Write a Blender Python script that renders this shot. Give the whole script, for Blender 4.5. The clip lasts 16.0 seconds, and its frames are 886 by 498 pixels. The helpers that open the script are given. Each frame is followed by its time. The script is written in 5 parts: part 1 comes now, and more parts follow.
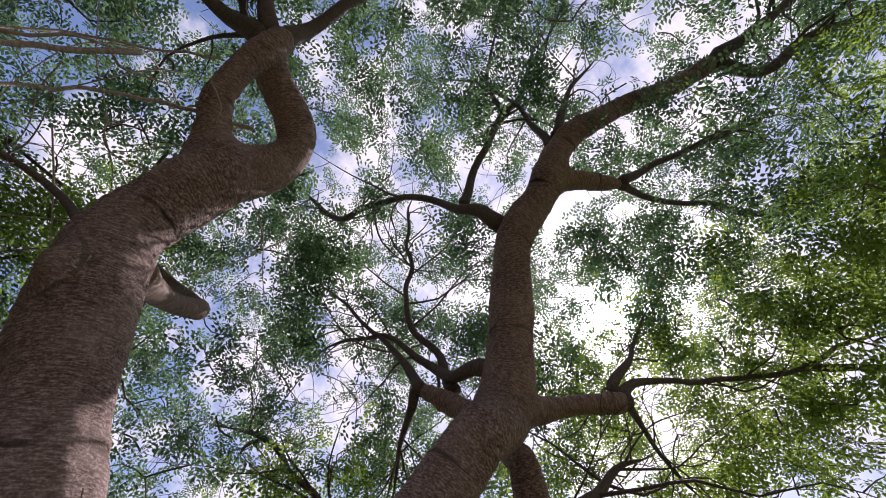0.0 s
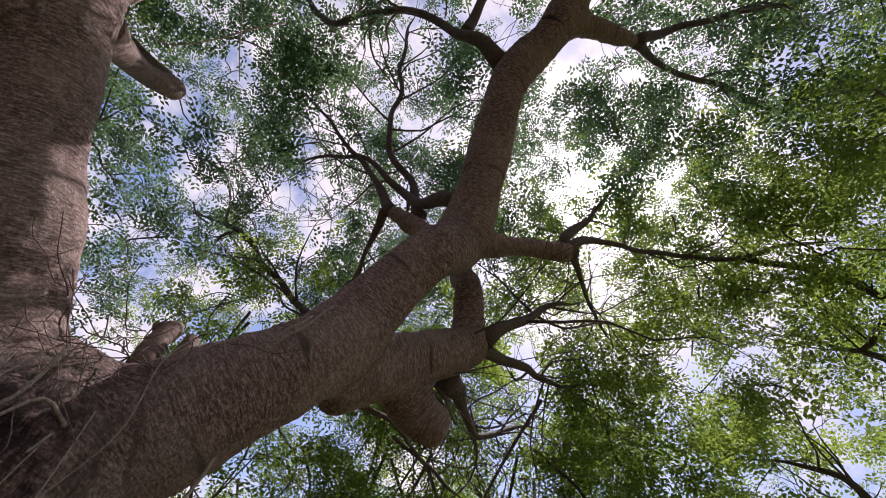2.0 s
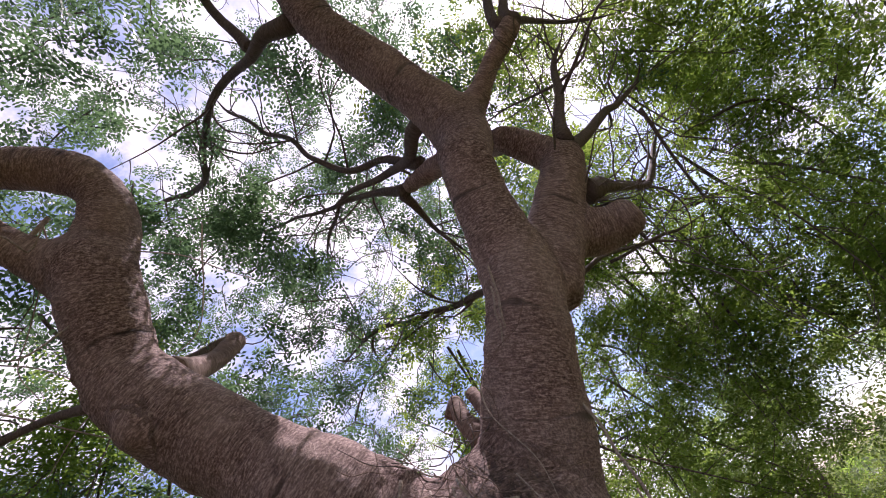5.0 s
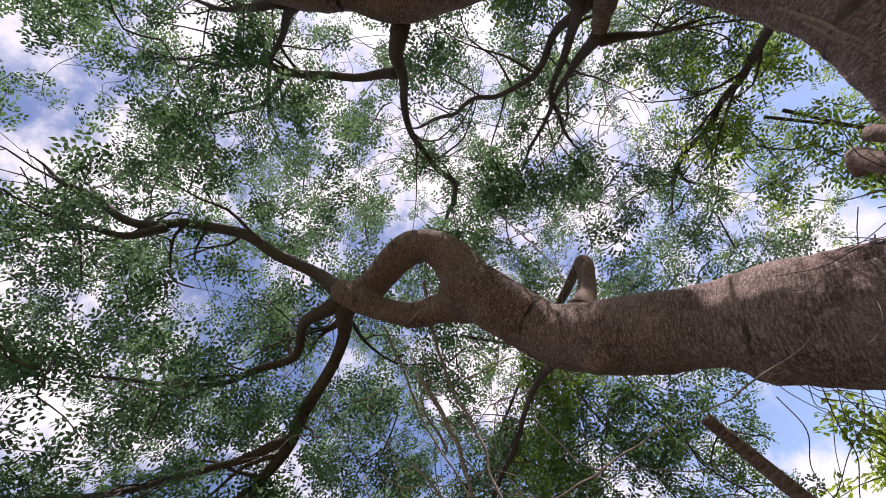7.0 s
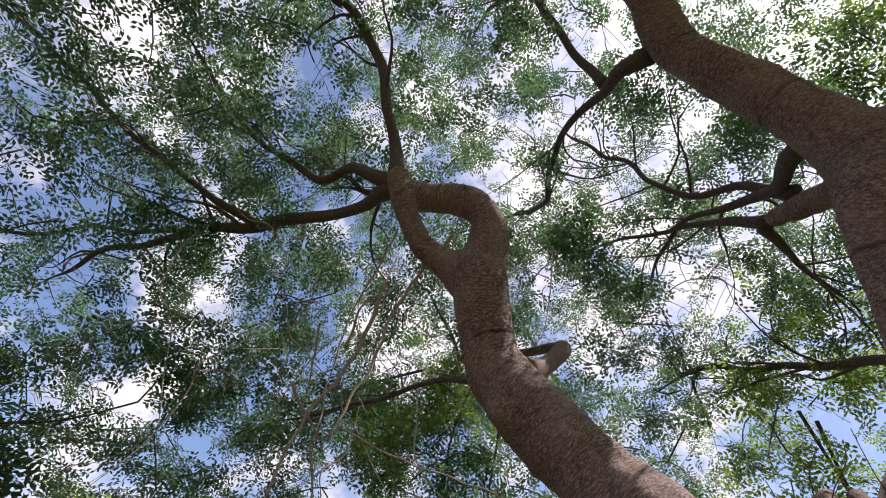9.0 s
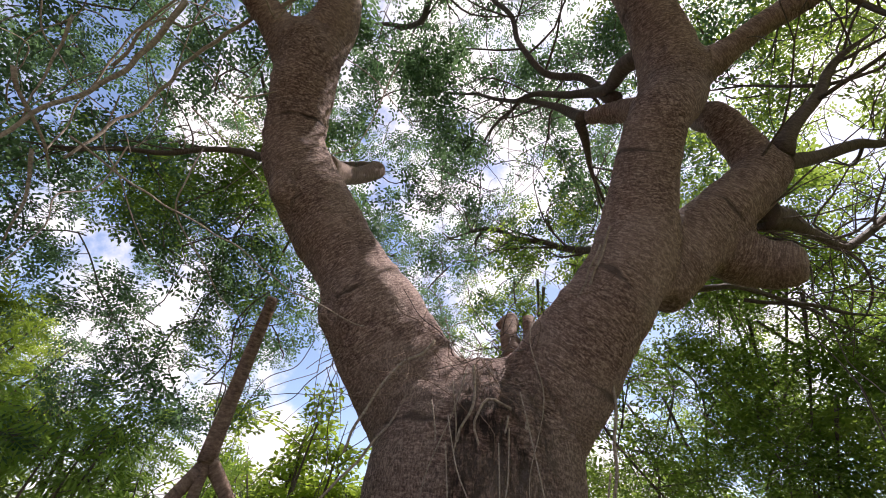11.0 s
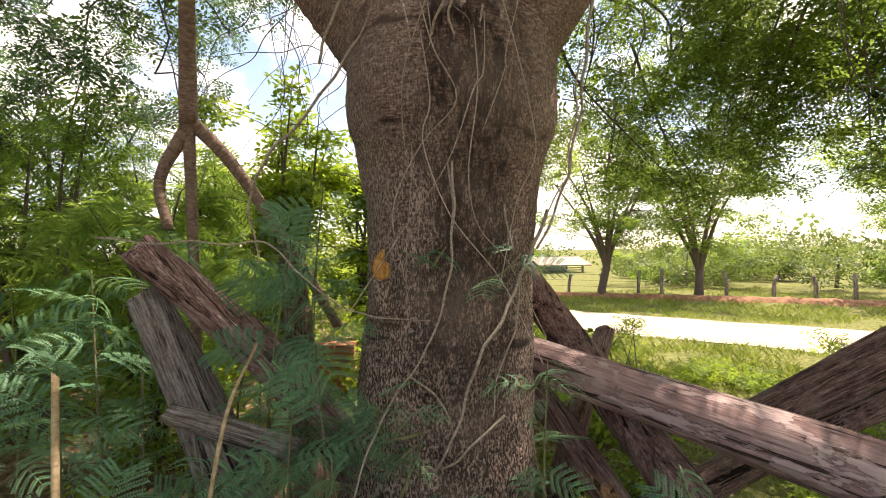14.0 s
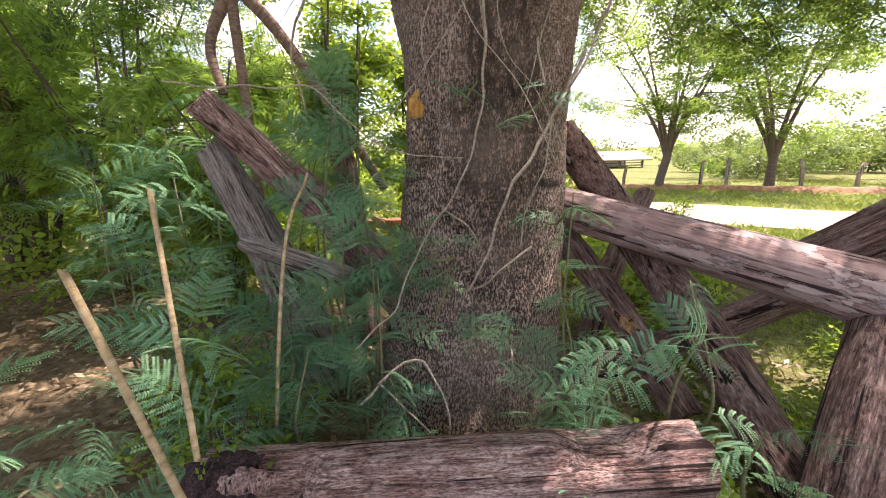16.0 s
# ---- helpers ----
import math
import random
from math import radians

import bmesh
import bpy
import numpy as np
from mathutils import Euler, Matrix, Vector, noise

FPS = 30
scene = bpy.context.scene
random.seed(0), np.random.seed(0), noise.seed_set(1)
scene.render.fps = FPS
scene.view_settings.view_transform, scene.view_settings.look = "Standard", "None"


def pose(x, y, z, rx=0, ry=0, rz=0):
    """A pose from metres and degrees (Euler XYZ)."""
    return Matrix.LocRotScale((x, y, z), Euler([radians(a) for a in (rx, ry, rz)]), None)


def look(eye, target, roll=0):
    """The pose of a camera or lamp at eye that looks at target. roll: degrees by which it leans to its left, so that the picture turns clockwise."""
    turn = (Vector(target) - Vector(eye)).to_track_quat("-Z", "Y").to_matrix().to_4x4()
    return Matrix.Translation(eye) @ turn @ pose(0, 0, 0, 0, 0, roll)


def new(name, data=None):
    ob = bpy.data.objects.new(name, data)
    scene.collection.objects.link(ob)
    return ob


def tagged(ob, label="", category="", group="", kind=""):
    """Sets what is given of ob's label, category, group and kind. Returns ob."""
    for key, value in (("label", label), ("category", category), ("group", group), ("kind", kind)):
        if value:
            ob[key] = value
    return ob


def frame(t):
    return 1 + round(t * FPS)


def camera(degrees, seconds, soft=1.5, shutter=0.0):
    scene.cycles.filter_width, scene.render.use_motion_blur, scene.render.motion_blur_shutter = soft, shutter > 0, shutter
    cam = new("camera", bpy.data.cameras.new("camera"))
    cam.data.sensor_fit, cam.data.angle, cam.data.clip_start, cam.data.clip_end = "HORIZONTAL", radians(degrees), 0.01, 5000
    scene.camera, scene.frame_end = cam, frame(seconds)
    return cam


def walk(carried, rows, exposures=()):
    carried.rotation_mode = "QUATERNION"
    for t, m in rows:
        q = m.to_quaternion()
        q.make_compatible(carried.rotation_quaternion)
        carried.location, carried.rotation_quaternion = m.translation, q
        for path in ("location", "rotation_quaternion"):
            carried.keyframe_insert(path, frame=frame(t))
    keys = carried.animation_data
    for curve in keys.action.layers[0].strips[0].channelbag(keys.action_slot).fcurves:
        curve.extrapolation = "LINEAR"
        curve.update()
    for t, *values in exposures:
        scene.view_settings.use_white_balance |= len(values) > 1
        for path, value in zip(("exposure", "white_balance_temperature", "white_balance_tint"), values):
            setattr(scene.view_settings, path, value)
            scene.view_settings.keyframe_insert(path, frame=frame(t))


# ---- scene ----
cam = camera(91.36, 16.0, soft=0.95)
PATH = [
    (0, (-0.072, -2.466, 2.354), (0.134, -1.809, 4.232), 27.97),
    (0.5, (-0.014, -2.432, 2.314), (0.316, -1.675, 4.135), 27.50),
    (1, (0.051, -2.466, 2.264), (0.519, -1.607, 4.008), 26.58),
    (1.5, (0.077, -2.474, 2.244), (0.685, -1.553, 3.912), 25.77),
    (2, (0.096, -2.482, 2.220), (0.839, -1.518, 3.808), 20.82),
    (2.5, (0.096, -2.527, 2.184), (0.958, -1.527, 3.686), 14.11),
    (3, (0.042, -2.568, 2.168), (1.028, -1.556, 3.584), 3.87),
    (3.2, (0.041, -2.627, 2.142), (1.053, -1.600, 3.528), -1.87),
    (5.3, (-0.109, -2.432, 2.251), (0.400, -1.133, 3.684), -46.81),
    (5.5, (-0.112, -2.439, 2.254), (0.272, -1.144, 3.729), -49.29),
    (6, (-0.156, -2.538, 2.312), (-0.093, -1.299, 3.881), -53.34),
    (6.5, (-0.171, -2.651, 2.328), (-0.384, -1.522, 3.965), -53.66),
    (7, (-0.216, -2.743, 2.327), (-0.672, -1.778, 4.018), -46.68),
    (7.5, (-0.288, -2.795, 2.301), (-0.939, -1.996, 4.015), -25.00),
    (8, (-0.341, -2.819, 2.269), (-1.105, -2.113, 3.977), -4.52),
    (8.2, (-0.353, -2.816, 2.259), (-1.139, -2.130, 3.965), 4.70),
    (10.3, (-0.142, -2.662, 2.149), (-0.359, -1.267, 3.565), 11.12),
    (10.5, (-0.112, -2.593, 2.142), (-0.258, -1.145, 3.514), 10.48),
    (11, (-0.061, -2.525, 2.099), (-0.054, -0.941, 3.321), 7.74),
    (11.5, (-0.080, -2.479, 2.048), (0.066, -0.784, 3.099), 4.18),
    (12, (-0.074, -2.452, 1.998), (0.140, -0.643, 2.825), 2.05),
    (12.5, (-0.065, -2.401, 1.920), (0.177, -0.506, 2.513), 1.06),
    (13, (-0.069, -2.392, 1.838), (0.182, -0.438, 2.183), -0.23),
    (13.5, (-0.071, -2.373, 1.755), (0.181, -0.395, 1.912), -0.54),
    (14, (-0.067, -2.370, 1.675), (0.173, -0.384, 1.687), -0.88),
    (14.5, (-0.044, -2.379, 1.576), (0.119, -0.390, 1.443), -0.85),
    (15, (-0.031, -2.402, 1.484), (0.105, -0.428, 1.189), -1.03),
    (15.5, (0.000, -2.459, 1.426), (0.093, -0.503, 1.023), -1.26),
    (16, (0.001, -2.546, 1.397), (-0.004, -0.594, 0.963), -1.74),
]
walk(cam, [(t, look(eye, target, roll)) for t, eye, target, roll in PATH], exposures=[(0, 0.5, 6200, 28), (2.4, 0.4, 6350, 29), (3.2, 0.52, 6350, 31), (5.8, 1.0, 6150, 37), (7.2, 0.62, 6350, 25), (8.2, 0.64, 6350, 21), (11, 0.95, 6550, 22), (13, 1.46, 7900, 17), (14.5, 1.76, 7700, 19), (16, 2.1, 7050, 23)])

# ---------------------------------------------------------------- light
SUN = Vector((0.444, 0.159, 0.882)).normalized()
world = bpy.data.worlds.new("sky")
scene.world = world
world.use_nodes = True
wn, wl = world.node_tree.nodes, world.node_tree.links
wn.clear()
sky = wn.new("ShaderNodeTexSky")
sky.sky_type, sky.sun_disc = "NISHITA", False
sky.sun_elevation, sky.sun_rotation = math.asin(SUN.z), math.atan2(SUN.x, SUN.y)
sky.air_density, sky.dust_density = 1.0, 1.0
coord = wn.new("ShaderNodeTexCoord")
cloud = wn.new("ShaderNodeTexNoise")
cloud.inputs["Scale"].default_value, cloud.inputs["Detail"].default_value, cloud.inputs["Roughness"].default_value = 3.2, 7, 0.62
ramp = wn.new("ShaderNodeMapRange")
ramp.interpolation_type = "SMOOTHSTEP"
ramp.inputs[1].default_value, ramp.inputs[2].default_value = 0.46, 0.63
near_sun = wn.new("ShaderNodeVectorMath")
near_sun.operation = "DOT_PRODUCT"
near_sun.inputs[1].default_value = SUN
glow = wn.new("ShaderNodeMath")
glow.operation = "POWER"
glow.use_clamp = True
glow.inputs[1].default_value = 45
core_glow = wn.new("ShaderNodeMath")
core_glow.operation = "POWER"
core_glow.use_clamp = True
core_glow.inputs[1].default_value = 900
gain = wn.new("ShaderNodeMath")
gain.operation = "MULTIPLY_ADD"
gain.inputs[1].default_value, gain.inputs[2].default_value = 9.0, 5.7
gain2 = wn.new("ShaderNodeMath")
gain2.operation = "MULTIPLY_ADD"
gain2.inputs[1].default_value = 90.0
# the cloud thickens towards the sun
wide = wn.new("ShaderNodeMath")
wide.operation = "POWER"
wide.use_clamp = True
wide.inputs[1].default_value = 4
thick = wn.new("ShaderNodeMath")
thick.operation = "MULTIPLY_ADD"
thick.inputs[1].default_value = 0.1
white = wn.new("ShaderNodeVectorMath")
white.operation = "SCALE"
white.inputs[0].default_value = (1.0, 0.985, 0.97)
cover = wn.new("ShaderNodeMath")
cover.operation = "MAXIMUM"
mixc = wn.new("ShaderNodeMix")
mixc.data_type = "RGBA"
bg = wn.new("ShaderNodeBackground")
bg.inputs["Strength"].default_value = 0.122
wout = wn.new("ShaderNodeOutputWorld")
wl.new(coord.outputs["Generated"], cloud.inputs["Vector"])
wl.new(coord.outputs["Generated"], near_sun.inputs[0])
wl.new(near_sun.outputs["Value"], wide.inputs[0])
wl.new(wide.outputs[0], thick.inputs[0])
wl.new(cloud.outputs["Fac"], thick.inputs[2])
wl.new(thick.outputs[0], ramp.inputs[0])
wl.new(near_sun.outputs["Value"], glow.inputs[0])
wl.new(near_sun.outputs["Value"], core_glow.inputs[0])
wl.new(glow.outputs[0], gain.inputs[0])
wl.new(core_glow.outputs[0], gain2.inputs[0])
wl.new(gain.outputs[0], gain2.inputs[2])
wl.new(gain2.outputs[0], white.inputs["Scale"])
wl.new(ramp.outputs[0], cover.inputs[0])
wl.new(glow.outputs[0], cover.inputs[1])
wl.new(cover.outputs[0], mixc.inputs["Factor"])
wl.new(sky.outputs["Color"], mixc.inputs["A"])
wl.new(white.outputs[0], mixc.inputs["B"])
wl.new(mixc.outputs["Result"], bg.inputs["Color"])
wl.new(bg.outputs[0], wout.inputs["Surface"])

sun = new("sun", bpy.data.lights.new("sun", "SUN"))
sun.data.energy, sun.data.angle, sun.data.color = 3.6, radians(0.53), (1.0, 0.95, 0.88)
sun.matrix_world = look(SUN * 50, (0, 0, 0))


# ---------------------------------------------------------------- materials
def nodes(name):
    m = bpy.data.materials.new(name)
    m.use_nodes = True
    n, l = m.node_tree.nodes, m.node_tree.links
    n.clear()
    out = n.new("ShaderNodeOutputMaterial")
    return m, n, l, out


def ramp_of(n, l, value, stops):
    r = n.new("ShaderNodeValToRGB")
    e = r.color_ramp.elements
    while len(e) < len(stops):
        e.new(0.5)
    for k, (at, col) in enumerate(stops):
        e[k].position, e[k].color = at, (*col, 1)
    l.new(value, r.inputs["Fac"])
    return r.outputs["Color"]


def noise_of(n, l, vec, scale, detail=5, rough=0.6):
    t = n.new("ShaderNodeTexNoise")
    t.inputs["Scale"].default_value, t.inputs["Detail"].default_value, t.inputs["Roughness"].default_value = scale, detail, rough
    l.new(vec, t.inputs["Vector"])
    return t.outputs["Fac"]


def scaled(n, l, vec, xyz):
    m = n.new("ShaderNodeMapping")
    m.inputs["Scale"].default_value = xyz
    l.new(vec, m.inputs["Vector"])
    return m.outputs["Vector"]


def maths(n, l, op, a, b):
    m = n.new("ShaderNodeMath")
    m.operation = op
    for k, v in enumerate((a, b)):
        if isinstance(v, (int, float)):
            m.inputs[k].default_value = v
        else:
            l.new(v, m.inputs[k])
    return m.outputs[0]


def mix_col(n, l, fac, a, b, blend="MIX"):
    m = n.new("ShaderNodeMix")
    m.data_type, m.blend_type = "RGBA", blend
    for sock, v in (("Factor", fac), ("A", a), ("B", b)):
        if isinstance(v, (int, float)):
            m.inputs[sock].default_value = v
        elif isinstance(v, tuple):
            m.inputs[sock].default_value = (*v, 1)
        else:
            l.new(v, m.inputs[sock])
    return m.outputs["Result"]


def surface(n, l, out, col, rough, height=None, depth=0.01, strength=0.7, spec=0.3):
    p = n.new("ShaderNodeBsdfPrincipled")
    p.inputs["Roughness"].default_value = rough
    p.inputs["Specular IOR Level"].default_value = spec
    l.new(col, p.inputs["Base Color"])
    if height is not None:
        b = n.new("ShaderNodeBump")
        b.inputs["Distance"].default_value, b.inputs["Strength"].default_value = depth, strength
        l.new(height, b.inputs["Height"])
        l.new(b.outputs[0], p.inputs["Normal"])
    l.new(p.outputs[0], out.inputs["Surface"])
    return p


def bark_material(name, dark, mid, pale, fine=1.0, flaky=False):
    """Grey-brown bark: fine cross wrinkles, flakes, blotches; 'run' is the length along the limb."""
    m, n, l, out = nodes(name)
    tc = n.new("ShaderNodeTexCoord").outputs["Object"]
    run = n.new("ShaderNodeAttribute")
    run.attribute_name = "run"
    comb = n.new("ShaderNodeCombineXYZ")
    sep = n.new("ShaderNodeSeparateXYZ")
    l.new(tc, sep.inputs[0])
    l.new(maths(n, l, "MULTIPLY", sep.outputs[0], 30.0 * fine), comb.inputs[0])
    l.new(maths(n, l, "MULTIPLY", sep.outputs[1], 30.0 * fine), comb.inputs[1])
    l.new(maths(n, l, "MULTIPLY", run.outputs["Fac"], 100.0 * fine), comb.inputs[2])
    wrinkle = noise_of(n, l, comb.outputs[0], 1.0, 4, 0.65)
    grain = noise_of(n, l, tc, 75 * fine, 5, 0.75)
    blotch = noise_of(n, l, tc, 2.3, 4, 0.6)
    fret = maths(n, l, "ADD", maths(n, l, "MULTIPLY", wrinkle, 0.58), maths(n, l, "MULTIPLY", grain, 0.42))
    col = ramp_of(n, l, fret, [(0.345, dark), (0.485, mid), (0.64, pale)])
    h = maths(n, l, "ADD", wrinkle, maths(n, l, "MULTIPLY", grain, 0.6))
    if flaky:
        speck = ramp_of(n, l, noise_of(n, l, scaled(n, l, tc, (115, 115, 46)), 1.0, 4, 0.65), [(0.47, (0, 0, 0)), (0.55, (1, 1, 1))])
        dash = ramp_of(n, l, noise_of(n, l, scaled(n, l, tc, (20, 20, 105)), 1.0, 3, 0.6), [(0.34, (0, 0, 0)), (0.42, (1, 1, 1))])
        old = maths(n, l, "ADD", maths(n, l, "MULTIPLY", sep.outputs[2], -0.27), maths(n, l, "MULTIPLY", blotch, 1.6))
        rough_zone = ramp_of(n, l, old, [(0.0, (0.12, 0.12, 0.12)), (0.42, (1, 1, 1))])
        flake = mix_col(n, l, speck, mix_col(n, l, 0.8, col, dark), mix_col(n, l, 0.75, col, pale))
        flake = mix_col(n, l, dash, mix_col(n, l, 0.7, flake, dark), flake)
        col = mix_col(n, l, rough_zone, col, flake)
        h = maths(n, l, "ADD", h, maths(n, l, "MULTIPLY", rough_zone, maths(n, l, "ADD", speck, maths(n, l, "MULTIPLY", dash, 0.7))))
        ring = n.new("ShaderNodeTexVoronoi")
        ring.voronoi_dimensions, ring.feature = "1D", "DISTANCE_TO_EDGE"
        ring.inputs["Scale"].default_value = 1.3
        wob = maths(n, l, "ADD", run.outputs["Fac"], maths(n, l, "MULTIPLY", noise_of(n, l, tc, 4.0, 3, 0.5), 0.12))
        l.new(wob, ring.inputs["W"])
        crease = ramp_of(n, l, maths(n, l, "ADD", ring.outputs["Distance"], maths(n, l, "MULTIPLY", maths(n, l, "SUBTRACT", noise_of(n, l, tc, 3.1, 2, 0.5), 0.45), 0.14)), [(0.0, (0, 0, 0)), (0.026, (1, 1, 1))])
        col = mix_col(n, l, crease, mix_col(n, l, 0.88, col, dark), col)
        h = maths(n, l, "ADD", h, maths(n, l, "MULTIPLY", crease, 0.6))
        wander = maths(n, l, "ADD", sep.outputs[0], maths(n, l, "MULTIPLY", noise_of(n, l, scaled(n, l, tc, (5, 5, 1.4)), 1.0, 5, 0.65), 0.7))
        wet = ramp_of(n, l, wander, [(0.4, (0, 0, 0)), (0.53, (0.95, 0.95, 0.95)), (0.75, (0.95, 0.95, 0.95)), (0.9, (0, 0, 0))])
        body = ramp_of(n, l, maths(n, l, "MULTIPLY", sep.outputs[2], 0.25), [(0.1, (0.3, 0.3, 0.3)), (0.4, (1, 1, 1)), (0.72, (1, 1, 1)), (0.8, (0, 0, 0))])
        furrow = ramp_of(n, l, noise_of(n, l, scaled(n, l, tc, (38, 38, 9)), 1.0, 6, 0.68), [(0.44, (0, 0, 0)), (0.54, (1, 1, 1))])
        damp = mix_col(n, l, furrow, dark, mix_col(n, l, 1.0, col, (0.62, 0.55, 0.52), "MULTIPLY"))
        zone = maths(n, l, "MULTIPLY", wet, body)
        col = mix_col(n, l, zone, col, damp)
        h = maths(n, l, "ADD", h, maths(n, l, "MULTIPLY", zone, furrow))
    col = mix_col(n, l, ramp_of(n, l, blotch, [(0.4, (0, 0, 0)), (0.65, (0.6, 0.6, 0.6))]), col, mix_col(n, l, 0.45, col, pale))
    surface(n, l, out, col, 0.8, h, 0.012 if flaky else 0.006, 0.9, 0.3)
    return m


def weathered_wood(name, dark, mid, pale, plates=0.0, pits=0.0, smooth=0.0):
    m, n, l, out = nodes(name)
    tc = n.new("ShaderNodeTexCoord").outputs["Object"]
    fib = noise_of(n, l, scaled(n, l, tc, (95, 95, 7)), 1.0, 6, 0.7)
    cord = noise_of(n, l, scaled(n, l, tc, (26, 26, 2.2)), 1.0, 5, 0.6)
    stain = noise_of(n, l, tc, 5.0, 6, 0.65)
    split = noise_of(n, l, scaled(n, l, tc, (24, 24, 0.9)), 1.0, 9, 0.62)
    crack = ramp_of(n, l, split, [(0.385, (0, 0, 0)), (0.425, (1, 1, 1))])
    col = ramp_of(n, l, maths(n, l, "ADD", maths(n, l, "MULTIPLY", fib, 0.6), maths(n, l, "MULTIPLY", cord, 0.4)), [(0.39, dark), (0.5, mid), (0.62, pale)])
    col = mix_col(n, l, smooth, col, mid)
    col = mix_col(n, l, ramp_of(n, l, stain, [(0.48, (0, 0, 0)), (0.62, (0.6, 0.6, 0.6))]), col, mix_col(n, l, 0.6, col, pale))
    col = mix_col(n, l, crack, dark, col)
    h = maths(n, l, "ADD", maths(n, l, "ADD", fib, maths(n, l, "MULTIPLY", cord, 1.5)), maths(n, l, "MULTIPLY", crack, 0.8))
    if plates:
        v = noise_of(n, l, scaled(n, l, tc, (13, 13, 4.5)), 1.0, 7, 0.6)
        peel = ramp_of(n, l, v, [(0.55, (0, 0, 0)), (0.57, (1, 1, 1))])
        rim = ramp_of(n, l, v, [(0.525, (1, 1, 1)), (0.55, (0.25, 0.25, 0.25)), (0.565, (1, 1, 1))])
        col = mix_col(n, l, maths(n, l, "MULTIPLY", peel, plates), col, mix_col(n, l, 0.7, col, pale))
        col = mix_col(n, l, rim, mix_col(n, l, 0.6, col, dark), col)
        h = maths(n, l, "ADD", h, maths(n, l, "MULTIPLY", peel, 0.7))
    if pits:
        v = noise_of(n, l, scaled(n, l, tc, (150, 150, 48)), 1.0, 5, 0.7)
        pit = ramp_of(n, l, v, [(0.38, (0, 0, 0)), (0.54, (1, 1, 1))])
        col = mix_col(n, l, pit, mix_col(n, l, pits, col, dark), col)
        h = maths(n, l, "ADD", h, maths(n, l, "MULTIPLY", pit, 0.6))
    surface(n, l, out, col, 0.85, h, 0.012, 0.9, 0.25)
    return m


def leaf_material(name, deep, light, through_col, share=0.45, own=False):
    m, n, l, out = nodes(name)
    g = n.new("ShaderNodeNewGeometry")
    tc = n.new("ShaderNodeTexCoord").outputs["Object"]
    patch = noise_of(n, l, tc, 0.8, 3, 0.5)
    v = maths(n, l, "ADD", maths(n, l, "MULTIPLY", g.outputs["Random Per Island"], 0.55), maths(n, l, "MULTIPLY", patch, 0.5))
    if own:
        v = maths(n, l, "ADD", maths(n, l, "MULTIPLY", n.new("ShaderNodeObjectInfo").outputs["Random"], 0.7), maths(n, l, "MULTIPLY", v, 0.3))
    col = ramp_of(n, l, v, [(0.15, deep), (0.75, light)])
    tcol = mix_col(n, l, 0.6, through_col, col)
    p = n.new("ShaderNodeBsdfPrincipled")
    p.inputs["Roughness"].default_value, p.inputs["Specular IOR Level"].default_value = 0.5, 0.35
    l.new(col, p.inputs["Base Color"])
    t = n.new("ShaderNodeBsdfTranslucent")
    l.new(tcol, t.inputs["Color"])
    mx = n.new("ShaderNodeMixShader")
    mx.inputs[0].default_value = share
    l.new(p.outputs[0], mx.inputs[1])
    l.new(t.outputs[0], mx.inputs[2])
    l.new(mx.outputs[0], out.inputs["Surface"])
    return m


BARK = bark_material("bark", (0.016, 0.008, 0.007), (0.17, 0.1, 0.084), (0.6, 0.445, 0.375), flaky=True)
BARK_THIN = bark_material("thin bark", (0.05, 0.037, 0.033), (0.11, 0.083, 0.073), (0.2, 0.16, 0.14))
BARK_DEAD = bark_material("dead bark", (0.07, 0.045, 0.036), (0.18, 0.115, 0.088), (0.34, 0.245, 0.19), 0.6)
STICK = bark_material("tan stick", (0.16, 0.11, 0.06), (0.36, 0.26, 0.15), (0.54, 0.42, 0.27), 0.3)
VINE = bark_material("dry vine", (0.15, 0.11, 0.085), (0.3, 0.235, 0.19), (0.5, 0.42, 0.35))
WOOD_RED = weathered_wood("red-brown weathered wood", (0.035, 0.018, 0.017), (0.42, 0.24, 0.215), (0.75, 0.56, 0.53), pits=0.7)
WOOD_PEEL = weathered_wood("peeling pinkish wood", (0.05, 0.026, 0.025), (0.33, 0.205, 0.195), (0.6, 0.46, 0.45), plates=0.8, smooth=0.6)
WOOD_DARK = weathered_wood("dark weathered wood", (0.02, 0.011, 0.01), (0.24, 0.132, 0.115), (0.52, 0.36, 0.32), plates=0.3, pits=0.4)
# rotten wood, its near-black tones also paint the shade inside the hollow
ROT_SHADE = weathered_wood("rotten wood", (0.008, 0.005, 0.006), (0.045, 0.022, 0.026), (0.16, 0.09, 0.1), pits=0.8)
WOOD_GREY = weathered_wood("grey weathered wood", (0.045, 0.035, 0.032), (0.3, 0.24, 0.22), (0.55, 0.48, 0.45), pits=0.4)
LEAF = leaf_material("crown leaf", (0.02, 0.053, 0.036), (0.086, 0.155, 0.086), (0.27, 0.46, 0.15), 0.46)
# brighter, yellower copy of the crown leaf: sunlight put into the colour
LEAF_EAST = leaf_material("sun-tinted crown leaf", (0.035, 0.08, 0.018), (0.15, 0.23, 0.05), (0.55, 0.74, 0.1), 0.58)
LEAF_LOW = leaf_material("drooping leaf", (0.03, 0.08, 0.02), (0.12, 0.21, 0.045), (0.45, 0.64, 0.08), 0.54)
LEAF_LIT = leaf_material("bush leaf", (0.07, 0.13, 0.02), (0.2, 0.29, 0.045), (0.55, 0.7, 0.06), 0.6)
